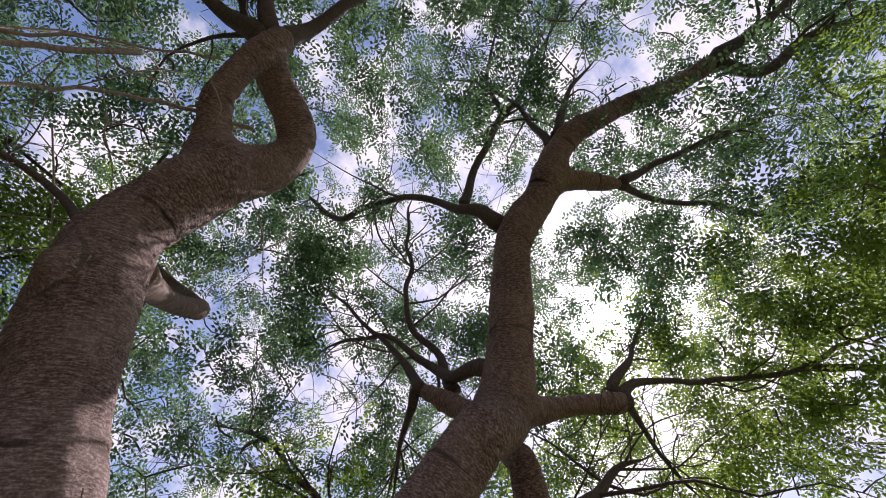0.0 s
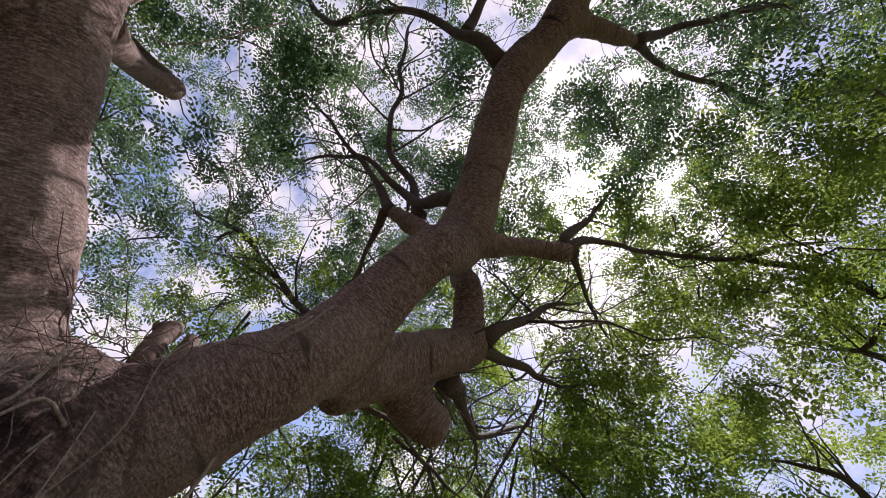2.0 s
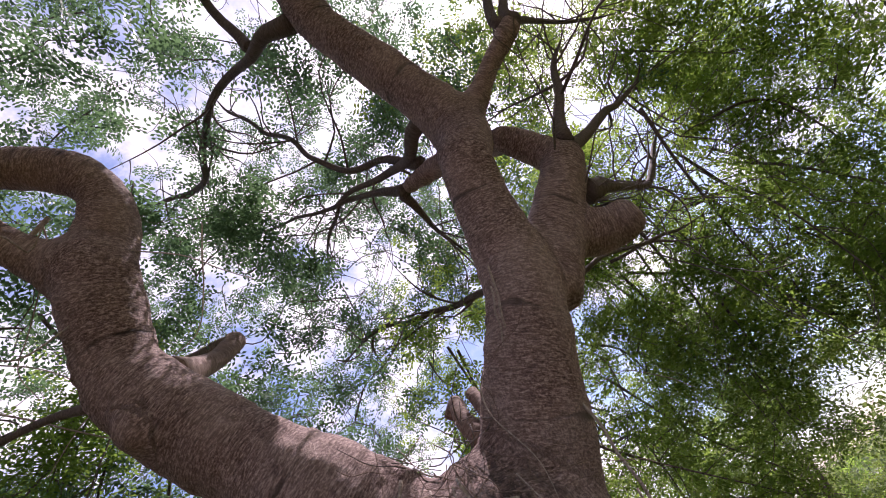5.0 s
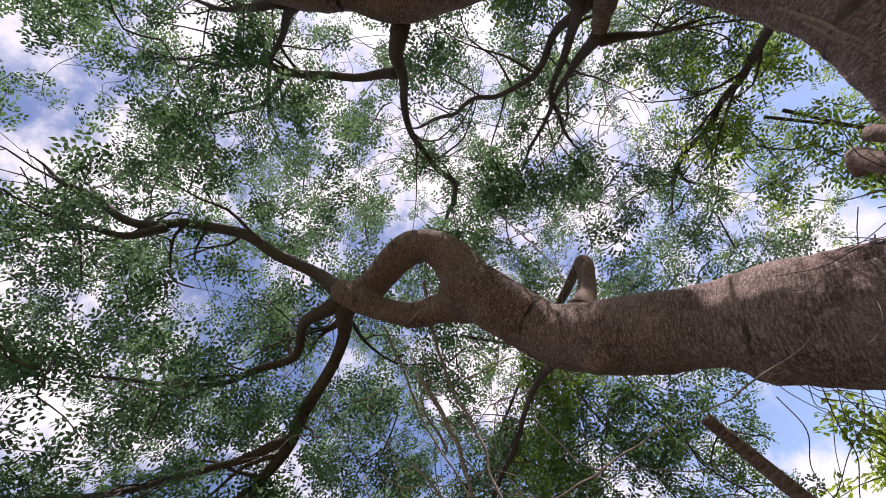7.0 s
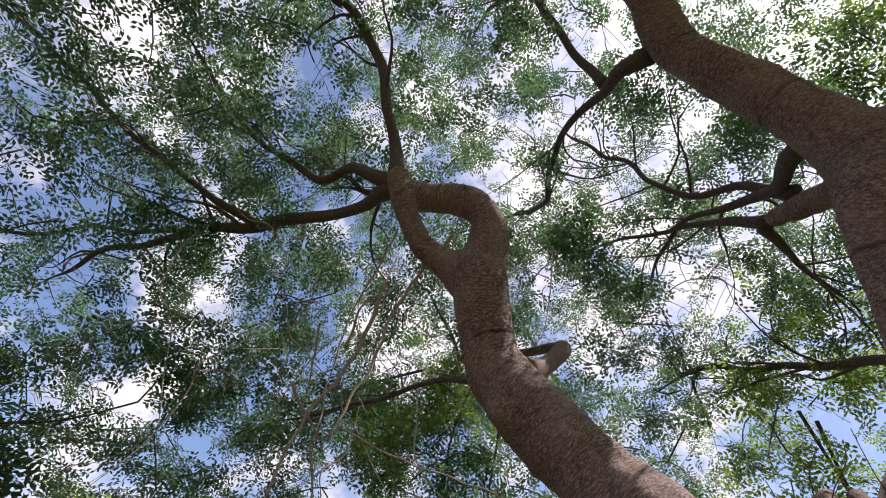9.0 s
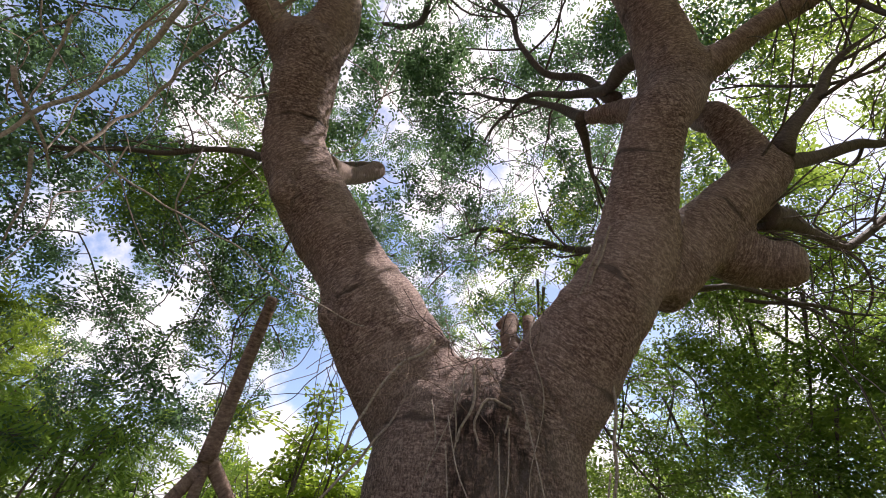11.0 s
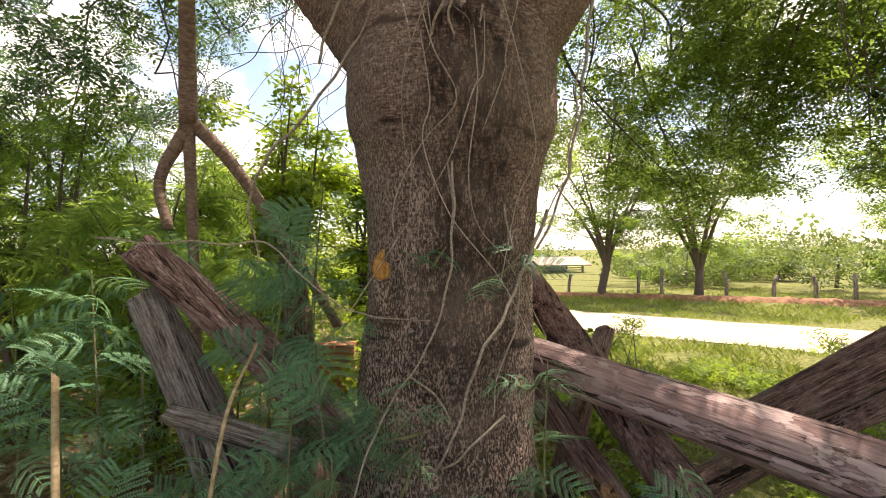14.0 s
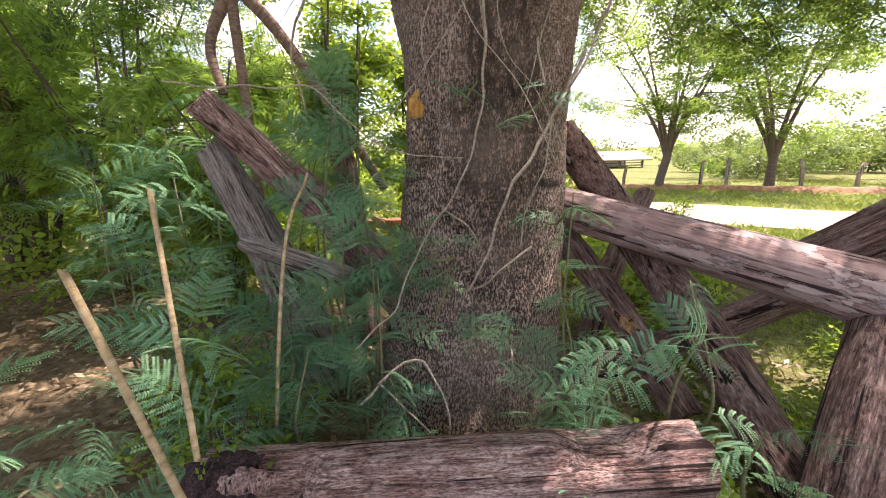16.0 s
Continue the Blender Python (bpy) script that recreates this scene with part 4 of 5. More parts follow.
for p in vine_paths:
    s = spline(p, 0.035)
    s[:, 3] *= np.linspace(0.8, 0.5, len(s))
    s[:, :3] += np.array([noise.noise_vector(Vector(q[:3]) * 7) for q in s]) * 0.022
    ob = new("vine", tubes_mesh("vine", [s], 6, 0.05))
    ob.data.materials.append(VINE)
    tagged(ob, "thin dry woody vine clinging to the bark", "vine", "vines on the trunk")
for p in dry_paths:
    s = spline(p, 0.05)
    s[:, 3] *= np.linspace(1.0, 0.45, len(s))
    s[:, :3] += np.array([noise.noise_vector(Vector(q[:3]) * 5) for q in s]) * 0.03
    ob = new("hanging_twig", tubes_mesh("hanging_twig", [s], 7, 0.06))
    ob.data.materials.append(VINE)
    tagged(ob, "bare pale dead twig hanging from the crown", "twig", "hanging dead twigs")


def wiry(name, label, category, group, starts, rng, length, fall, r, material):
    for a in starts:
        a = np.array(a, float)
        d = rng.randn(3) * 0.5
        d[2] -= fall
        d /= np.linalg.norm(d)
        n = 5
        pts = [(*a, r)]
        for k in range(n):
            d = d + rng.randn(3) * 0.45 - np.array((0, 0, 0.12 * fall))
            d /= np.linalg.norm(d)
            a = a + d * length * rng.uniform(0.7, 1.3) / n
            pts.append((*a, r * (1 - 0.13 * k)))
        ob = new(name, tubes_mesh(name, [spline(pts, 0.04)], 5))
        ob.data.materials.append(material)
        tagged(ob, label, category, group)


rng = np.random.RandomState(31)
wiry("dry_vine", "thin dry vine tangled over the fork", "vine", "tangle in the fork", [(0.3 + rng.randn() * 0.3, -0.42 + rng.randn() * 0.09, 3.05 + rng.randn() * 0.14) for _ in range(34)], rng, 0.5, 0.7, 0.0022, BARK_DEAD)
wiry("dry_vine", "brittle dry vine heaped in the fork", "vine", "tangle in the fork", [(0.36 + rng.randn() * 0.16, -0.3 + rng.randn() * 0.1, 3.16 + rng.uniform(-0.03, 0.1)) for _ in range(26)], rng, 0.42, 0.25, 0.0032, BARK_THIN)
wiry("dry_vine", "thin dry vine hanging down the trunk", "vine", "vines on the trunk", [(0.3 + rng.uniform(-0.28, 0.28), -0.62 + rng.randn() * 0.015, 2.75 + rng.randn() * 0.2) for _ in range(9)], rng, 1.3, 6.0, 0.003, VINE)
wiry("hanging_twig", "thin bare twig hanging against the sky", "twig", "hanging dead twigs", [(-1.05 + rng.uniform(0, 0.75), 1.3 + rng.randn() * 0.3, 3.7 + rng.uniform(-0.5, 0.5)) for _ in range(22)], rng, 1.2, 1.3, 0.004, BARK_THIN)
wiry("hanging_twig", "thin bare twig hanging from the west boughs", "twig", "hanging dead twigs", [(-2.6 + rng.randn() * 0.9, -0.6 + rng.randn() * 0.8, 5.0 + rng.uniform(-0.8, 0.8)) for _ in range(26)], rng, 1.5, 1.1, 0.006, VINE)


# ---------------------------------------------------------------- old logs of the broken fence
HOLLOW = (0, -0.75, 0.65)


def log(name, pts, material, label, sides=40, rough=0.05, group="", dents=(), category="log"):
    s = spline(pts, 0.045)
    a, b = Vector(s[0, :3]), Vector(s[-1, :3])
    v, f, r = tube(s, sides, rough, int(abs(a.x) * 100))
    turn = (b - a).to_track_quat("Z", "Y").to_matrix().to_4x4()
    m = Matrix.Translation(a) @ turn
    inv = m.inverted()
    loc = []
    for k, p in enumerate(v):
        p = inv @ Vector(p)
        ang = math.atan2(p.y, p.x)
        ca, sa = math.cos(ang), math.sin(ang)
        g = 1 + 0.07 * noise.noise((ca * 3, sa * 3, p.z * 0.8 + a.x)) + 0.05 * noise.noise((ca * 7, sa * 7, p.z * 1.1 + a.y))
        g -= 0.09 * max(0, noise.noise((ca * 11, sa * 11, p.z * 0.5 + 7)) - 0.1)
        for z0, way, wide, deep in dents:
            w = turn.inverted() @ Vector(way)
            off = (ang - math.atan2(w.y, w.x) + math.pi) % (2 * math.pi) - math.pi
            g -= deep * math.exp(-(((p.z - z0) / wide) ** 4) - (off / 0.75) ** 4)
        end = 0.06 * noise.noise((p.x * 16, p.y * 16, a.x * 9)) if k < sides or k >= len(v) - sides else 0
        loc.append((p.x * g, p.y * g, p.z + end))
    me = mesh_of(name, loc, f)
    me.attributes.new("run", "FLOAT", "POINT").data.foreach_set("value", r)
    me.materials.append(material)
    ob = new(name, me)
    ob.matrix_world = m
    return tagged(ob, label, category, group)


log("log", [(0.72, 0.08, 1.07, 0.11), (0.9, -0.06, 1.01, 0.125), (1.79, -0.8, 0.76, 0.145), (3.3, -2.05, 0.35, 0.16)], WOOD_PEEL, "thick peeling red-brown log leaning on the trunk", group="fallen fence logs")
log("log", [(0.76, 0.28, 1.5, 0.1), (1.13, 0.08, 0.93, 0.11), (1.3, -0.45, 0.5, 0.115), (1.4, -1.05, 0.0, 0.12)], WOOD_DARK, "dark weathered log leaning against the trunk", group="fallen fence logs")
log("log", [(0.74, 0.2, 0.9, 0.085), (0.95, -0.12, 0.56, 0.09), (1.2, -0.6, 0.05, 0.09)], WOOD_DARK, "dark broken log with a bare orange split", group="fallen fence logs")
split_log = bpy.data.objects["log.002"]
log("log", [(0.66, -0.42, 0.2, 0.08), (1.66, -0.2, 0.41, 0.09), (2.43, -0.3, 0.79, 0.1), (3.4, -0.4, 1.2, 0.1)], WOOD_DARK, "dark log lying across under the thick pole", group="fallen fence logs")
log("log", [(1.85, -0.1, 0.6, 0.12), (2.38, -0.37, 1.01, 0.13), (3.3, -0.8, 1.7, 0.14)], WOOD_DARK, "thick dark log rising out of the heap", group="fallen fence logs")
log("fence_post", [(1.05, 0.5, -0.05, 0.1), (1.25, 0.6, 0.5, 0.09), (1.57, 0.8, 1.06, 0.07)], WOOD_DARK, "short dark leaning post behind the logs", group="fallen fence logs")
log("log", [(1.2, -1.4, 0.0, 0.12), (1.44, -1.2, 0.3, 0.125), (1.8, -0.9, 0.63, 0.12)], WOOD_DARK, "dark upright log with deep cracks", group="fallen fence logs")
log("log", [(-0.91, -1.15, 0.17, 0.15), (0.0, -1.14, 0.2, 0.16), (0.95, -1.12, 0.22, 0.15)], WOOD_RED, "long cracked red-brown log with a rotten hollow end", 64, group="fallen fence logs", dents=((0.27, HOLLOW, 0.14, 0.5), (0.05, (0, -0.9, -0.2), 0.12, 0.3), (1.5, (0, -0.1, 1), 0.16, 0.4)))
long_log = bpy.data.objects["log.006"]


def rind(name, x0, ang, wide, tall, lift, material, label, seed):
    """A ragged sheet of wood that curls over the long log, with an edge of its own thickness."""
    V, F, nx, na = [], [], 26, 18
    for i in range(nx + 1):
        for j in range(na + 1):
            u, v = i / nx * 2 - 1, j / na * 2 - 1
            k = 1 + 0.4 * noise.noise((u * 1.6 + seed, v * 1.6, seed)) + 0.15 * noise.noise((u * 4, v * 4 + seed, 2))
            d = math.hypot(u, v) + 1e-6
            q = max(abs(u), abs(v)) / d * k
            a = radians(ang + v * q * tall)
            r = 0.155 + lift * (1 - d * d * 0.3) * (1 - 0.8 * (max(abs(u), abs(v)) ** 8)) + 0.008 * noise.noise((u * 5, v * 5, seed + 3))
            x = x0 + u * q * wide
            V.append((x, -1.14 - math.sin(a) * r, 0.18 + math.cos(a) * r))
    F = [(i * (na + 1) + j, i * (na + 1) + j + 1, (i + 1) * (na + 1) + j + 1, (i + 1) * (na + 1) + j) for i in range(nx) for j in range(na)]
    ob = part(name, mesh_of(name, V, F), material, long_log, label)
    ob.matrix_parent_inverse = long_log.matrix_world.inverted()


# rotten sheet over the log's end, coloured dark to stand for the cavity's shade
rind("rotten_end", -0.8, 40, 0.16, 38, 0.015, ROT_SHADE, "rotten wood with the hollow's shade in its colour", 4.0)
rind("loose_rind", -0.7, 42, 0.105, 17, 0.035, WOOD_RED, "loose pinkish rind over the hollow", 9.0)
log("log", [(-1.36, 0.03, 1.72, 0.09), (-1.06, 0.17, 1.37, 0.11), (-0.65, 0.23, 0.94, 0.12), (-0.2, 0.22, 0.3, 0.12), (0.0, 0.2, 0.0, 0.12)], WOOD_RED, "red-brown split log leaning towards the trunk", group="fallen fence logs")
log("fence_post", [(-1.4, 0.18, 1.45, 0.1), (-1.14, 0.12, 0.93, 0.13), (-0.81, -0.08, 0.28, 0.14), (-0.7, -0.14, 0.0, 0.14)], WOOD_GREY, "leaning grey weathered post among feathery leaves", group="fallen fence logs")
log("plank", [(-1.09, -0.25, 0.96, 0.05), (-0.54, -0.24, 0.74, 0.06)], WOOD_GREY, "short grey weathered plank end", group="fallen fence logs")
log("stump", [(-0.76, 0.74, 1.74, 0.06), (-0.68, 0.69, 0.92, 0.1), (-0.62, 0.66, 0, 0.12)], WOOD_DARK, "dark broken post wrapped in leaves")
log("stake", [(-1.17, -0.8, 1.27, 0.011), (-0.94, -1.14, 0.32, 0.0125), (-0.87, -1.25, 0, 0.013)], STICK, "thin cut pale brown stake", 8)
log("stick", [(-0.6, -0.58, 1.32, 0.006), (-0.68, -0.75, 1.0, 0.008), (-0.76, -0.95, 0.0, 0.009)], STICK, "thin crooked tan stick among the leaves", 7, category="stick")
log("stake", [(-1.06, -1.38, 1.1, 0.011), (-0.85, -1.39, 0.39, 0.0135), (-0.75, -1.39, 0, 0.014)], STICK, "slanting cut pale brown stake", 8)

dead = thing("dead_branch", (-1.44, 0.8, 2.6), "bare dead forked branch propped upside down on the logs", "branch")
for p in ([(-1.33, 0.55, 3.75, 0.045), (-1.43, 0.77, 2.96, 0.054), (-1.44, 0.8, 2.58, 0.06)],
          [(-1.44, 0.8, 2.62, 0.042), (-1.43, 0.81, 1.98, 0.034), (-1.4, 0.77, 1.4, 0.034), (-1.36, 0.7, 0.6, 0.034), (-1.33, 0.66, 0.0, 0.034)],
          [(-1.44, 0.81, 2.62, 0.05), (-1.17, 0.9, 2.3, 0.042), (-0.77, 0.92, 1.67, 0.038), (-0.45, 0.87, 1.13, 0.036)],
          [(-1.44, 0.81, 2.58, 0.05), (-1.6, 0.74, 2.19, 0.035), (-1.52, 0.68, 1.85, 0.03)]):
    under(part("limb", tubes_mesh("limb", [spline(p)], 12, 0.03), BARK_DEAD, dead), dead)


# cut stub with a fresh orange wound on the trunk
stub = thing("cut_stub", (-0.1, -0.42, 1.5), "short sawn-off stub with a raw orange wound", "stub")
under(part("stub_body", tubes_mesh("stub_body", [spline([(-0.06, -0.36, 1.36, 0.045), (-0.1, -0.42, 1.46, 0.04), (-0.11, -0.45, 1.56, 0.034)])], 14, 0.06), BARK, stub), stub)


def wound_material():
    m, n, l, out = nodes("raw orange wood")
    tc = n.new("ShaderNodeTexCoord").outputs["Object"]
    v = noise_of(n, l, scaled(n, l, tc, (40, 40, 12)), 1.0, 5, 0.7)
    surface(n, l, out, ramp_of(n, l, v, [(0.3, (0.2, 0.07, 0.02)), (0.5, (0.5, 0.24, 0.06)), (0.75, (0.72, 0.45, 0.15))]), 0.7, v, 0.02, 0.8)
    return m


RAW = wound_material()
HEART = weathered_wood("bare heartwood", (0.05, 0.025, 0.015), (0.24, 0.12, 0.06), (0.5, 0.3, 0.15))
under(part("wound", tubes_mesh("wound", [spline([(-0.115, -0.44, 1.56, 0.024), (-0.105, -0.452, 1.6, 0.033), (-0.12, -0.44, 1.64, 0.018), (-0.105, -0.42, 1.665, 0.012), (-0.1, -0.41, 1.69, 0.004)], 0.02)], 14, 0.28), RAW, stub, "raw orange wood"), stub)


ob = part("split", tubes_mesh("split", [spline([(0.9, -0.11, 0.6, 0.02), (0.96, -0.21, 0.5, 0.055), (1.02, -0.32, 0.4, 0.055), (1.07, -0.42, 0.33, 0.02)], 0.03)], 12, 0.12), HEART, split_log, "bare orange heartwood")
ob.matrix_parent_inverse = split_log.matrix_world.inverted()


# ---------------------------------------------------------------- feathery saplings round the trunk
def frond_mesh(name, pairs, leaflets, length, spread, size, droop):
    q = leaf_shape(pairs, leaflets, length, spread, size, droop, 0.42, 0.0014)
    me = quads_mesh(name, q)
    me.materials.append(LEAF_FERN)
    return me


FRONDS = [frond_mesh("frond", 5, 14, 0.25, 0.14, 0.0175, 0.6), frond_mesh("frond", 4, 13, 0.2, 0.13, 0.0175, 0.95), frond_mesh("frond", 6, 14, 0.3, 0.14, 0.0175, 0.45), frond_mesh("frond", 4, 12, 0.17, 0.115, 0.016, 1.3)]


def sapling(base, tip, count, seed, size=1.0, name="sapling", label="young sapling with blue-green feathery leaves"):
    rng = np.random.RandomState(seed)
    base, tip = np.array(base, float), np.array(tip, float)
    th = thing(name, base, label, "sapling", "feathery saplings")
    mid = (base + tip) / 2 + rng.randn(3) * 0.06
    s = spline([(*base, 0.009), (*mid, 0.007), (*tip, 0.003)], 0.05)
    under(part("stem", tubes_mesh("stem", [s], 6), LEAF_STEM, th), th)
    turn = rng.rand() * 6.28
    for k in range(count):
        u = 0.3 + 0.7 * (k + rng.rand() * 0.4) / max(1, count - 1)
        p = s[min(len(s) - 1, int(u * len(s)))][:3]
        turn += 2.4 + rng.randn() * 0.35
        up_ = rng.uniform(-0.3, 0.75)
        ob = part("frond", FRONDS[rng.randint(4)], None, th)
        m = Matrix.Translation(Vector(p)) @ Matrix.Rotation(turn, 4, "Z") @ Matrix.Rotation(-up_, 4, "Y") @ Matrix.Rotation(rng.randn() * 0.55, 4, "X") @ Matrix.Scale(size * rng.uniform(0.8, 1.25), 4)
        ob.matrix_basis = Matrix.Translation(-Vector(base)) @ m
    return th


LEAF_STEM = bark_material("green stem", (0.07, 0.07, 0.035), (0.13, 0.13, 0.06), (0.22, 0.2, 0.12))
for k, (b, t, c, z) in enumerate([
    ((-0.55, 0.05, 0), (-0.42, 0.0, 2.05), 18, 1.1), ((-0.5, -0.1, 0), (-0.45, -0.05, 1.65), 17, 1.1), ((-0.4, -0.35, 0), (-0.42, -0.3, 1.25), 14, 1.0), ((-0.35, -0.55, 0), (-0.32, -0.55, 0.85), 12, 0.95),
    ((-0.65, 0.15, 0), (-0.55, 0.1, 1.9), 15, 1.15), ((-0.8, -0.5, 0), (-0.78, -0.5, 0.72), 13, 1.0), ((-1.0, -0.4, 0), (-1.02, -0.4, 0.6), 12, 1.0), ((-1.5, -0.3, 0), (-1.55, -0.25, 1.2), 15, 1.2),
    ((-0.6, -0.85, 0), (-0.58, -0.85, 0.62), 12, 1.0), ((-1.1, -0.8, 0), (-1.12, -0.78, 0.68), 14, 1.1), 
    ((-0.62, -0.12, 0), (-0.56, -0.14, 1.75), 16, 1.1), ((-0.5, -0.45, 0), (-0.5, -0.45, 1.0), 11, 1.0), ((-1.6, 0.2, 0), (-1.75, 0.3, 1.6), 15, 1.25), ((-1.0, 0.75, 0), (-1.0, 0.7, 1.9), 13, 1.2), ((-0.7, 0.4, 0), (-0.7, 0.35, 1.75), 14, 1.2),
    ((-1.4, -1.0, 0), (-1.45, -0.97, 0.36), 9, 0.75), ((-0.95, -1.0, 0), (-0.92, -0.98, 0.5), 12, 1.0), ((-1.8, -1.1, 0), (-1.9, -1.1, 0.5), 12, 1.15), 
    ((0.6, -0.8, 0), (0.6, -0.98, 0.6), 8, 0.9), ((0.72, -0.85, 0), (0.76, -1.05, 0.66), 8, 1.0), ((0.95, -0.85, 0), (0.92, -1.12, 0.78), 3, 0.85), ((1.1, -1.2, 0), (1.05, -1.28, 0.46), 6, 0.8),
    ((1.2, -1.35, 0), (1.12, -1.42, 0.36), 6, 0.75), ((0.5, -0.9, 0), (0.5, -1.02, 0.5), 8, 0.8), ((1.05, -0.8, 0), (1.0, -0.85, 0.86), 3, 0.8), ((0.64, -0.52, 0), (0.6, -0.56, 1.2), 7, 0.75), ((0.5, -0.6, 0), (0.52, -0.58, 0.85), 7, 0.75), ((1.5, 0.3, 0), (1.55, 0.3, 0.5), 7, 0.9),
    ((-1.8, -0.2, 0), (-1.9, -0.15, 1.35), 14, 1.25), ((-2.3, 0.5, 0), (-2.4, 0.6, 1.5), 14, 1.3), ((-0.2, -0.85, 0), (-0.25, -0.85, 0.46), 10, 0.85),
    ((-0.72, -0.68, 0), (-0.7, -0.72, 0.5), 10, 0.8), ((-0.62, -0.35, 0), (-0.6, -0.42, 0.78), 12, 0.9), ((-0.4, -0.78, 0), (-0.42, -0.82, 0.42), 9, 0.7), ((-1.15, -0.55, 0), (-1.2, -0.55, 0.5), 10, 0.8), ((-1.55, -1.2, 0), (-1.6, -1.2, 0.26), 9, 0.75), ((-1.2, -1.15, 0), (-1.25, -1.18, 0.24), 8, 0.7), ((-0.95, -0.25, 0), (-0.95, -0.3, 0.85), 10, 0.9),
    ((-1.7, 0.7, 0), (-1.75, 0.8, 1.9), 14, 1.3), ((-0.85, 0.5, 0), (-0.8, 0.4, 1.5), 12, 1.2), 
]):
    sapling(b, t, max(3, int(c * 0.95)), 40 + k, z * 0.86)
for k, (b, t, c, z) in enumerate([((0.36, -0.46, 1.55), (0.5, -0.52, 1.66), 3, 0.7), ((0.12, -0.48, 1.6), (0.17, -0.54, 1.7), 3, 0.6), ((0.5, -0.42, 1.05), (0.58, -0.54, 1.12), 4, 0.7), ((-0.05, -0.5, 0.6), (-0.06, -0.6, 0.82), 7, 0.62), ((-0.18, -0.42, 0.75), (-0.15, -0.52, 1.05), 7, 0.62),
                                 ((0.2, -0.5, 0.5), (0.17, -0.66, 0.62), 6, 0.6), ((0.3, -0.5, 0.52), (0.3, -0.66, 0.6), 5, 0.62), ((0.05, -0.52, 0.9), (0.02, -0.56, 1.0), 5, 0.5)]):
    sapling(b, t, c, 90 + k, z, "vine_shoot", "small leafy green shoot on the trunk")


# ---------------------------------------------------------------- shrubs, far trees and woods
def leaf_cloud(rng, centres, radii, count, shape, tilt=0.5, lo=0.75, hi=1.3, shell=0.55):
    """Leaves in soft uneven clumps round the centres."""
    w = np.array([r[0] * r[1] + r[0] * r[2] for r in radii])
    k = rng.choice(len(centres), size=count, p=w / w.sum())
    d = rng.randn(count, 3)
    d /= np.linalg.norm(d, axis=1)[:, None]
    at = np.array(centres)[k] + d * np.array(radii)[k] * (shell + (1.05 - shell) * rng.rand(count) ** 0.6)[:, None]
    return scatter(shape, at, turns(rng, count, tilt), rng.uniform(lo, hi, count))


def plume(pairs, length, spread, width, droop):
    """A long feathery leaf along +x: narrow side plumes in pairs on a drooping stalk."""
    out = []
    sag = lambda x: -droop * x * x / length
    for k in range(3):
        a, b = length * k / 3, length * (k + 1) / 3
        out.append([(a, -0.0025, sag(a)), (b, -0.0025, sag(b)), (b, 0.0025, sag(b)), (a, 0.0025, sag(a))])
    for k in range(pairs):
        x0 = length * (0.2 + 0.8 * k / (pairs - 1))
        ln = spread * (1.0 - 0.5 * abs(k / (pairs - 1) - 0.4))
        for side in (-1, 1):
            aim = radians(66 - 20 * k / pairs)
            d = np.array([math.cos(aim), side * math.sin(aim), -0.25])
            w = np.array([-d[1], d[0], 0.0]) * width * 0.5
            a = np.array([x0, 0, sag(x0)])
            out.append([a, a + d * ln * 0.45 + w, a + d * ln + (0, 0, -0.12 * ln), a + d * ln * 0.45 - w])
    return np.array(out)


MID_LEAF = plume(7, 0.3, 0.125, 0.024, 0.45)
FAR_LEAF = leaf_shape(2, 1, 0.16, 0.1, 0.1, 0.3, 0.6)
WEED_LEAF = leaf_shape(2, 1, 0.07, 0.04, 0.04, 0.3, 0.7)


def shrub(base, height, width, leaves, seed, material, label, name="shrub", shape=None, stems=6, group="shrubs"):
    rng = np.random.RandomState(seed)
    base = np.array(base, float)
    th = thing(name, base, label, name.replace("_", " "), group)
    tips, paths = [], []
    for k in range(stems):
        a = rng.rand() * 6.28
        r = width * rng.uniform(0.15, 0.9)
        tip = base + (math.cos(a) * r, math.sin(a) * r, height * rng.uniform(0.7, 1.0))
        mid = base + (math.cos(a) * r * 0.35, math.sin(a) * r * 0.35, height * 0.5) + rng.randn(3) * 0.1
        s = spline([(*(base + rng.randn(3) * (0.08, 0.08, 0)), 0.012 * height), (*mid, 0.008 * height), (*tip, 0.004)], 0.15)
        paths.append(s)
        tips.append(s)
        for _ in range(4):
            q = s[int(len(s) * rng.uniform(0.35, 0.95))]
            e = q[:3] + rng.randn(3) * (0.3, 0.3, 0.2) * width
            e[2] = max(e[2], 0.25)
            paths.append(spline([tuple(q[:3]) + (min(q[3] * 0.7, 0.012),), tuple((q[:3] + e) / 2 + (0, 0, 0.06)) + (0.006,), tuple(e) + (0.003,)], 0.15))
    for p in paths[::5]:
        under(part("stem", tubes_mesh("stem", [p], 7), BARK_THIN, th), th)
    rest = [p for k, p in enumerate(paths) if k % 5]
    under(part("twigwork", tubes_mesh("twigwork", rest, 4), BARK_THIN, th, kind="stuff"), th)
    pts = np.concatenate([p[len(p) // 9 :, :3] for p in paths])
    cen = pts[rng.randint(len(pts), size=44)]
    rad = [tuple(rng.uniform(0.5, 1.2, 3) * (0.42, 0.42, 0.26) * max(0.6, width * 0.6)) for _ in cen]
    q = leaf_cloud(rng, cen, rad, leaves, MID_LEAF if shape is None else shape, 0.5, shell=0.2)
    q = q[q[:, :, 2].min(1) > 0.02]
    under(part("foliage", quads_mesh("foliage", q), material, th, kind="stuff"), th)
    return th


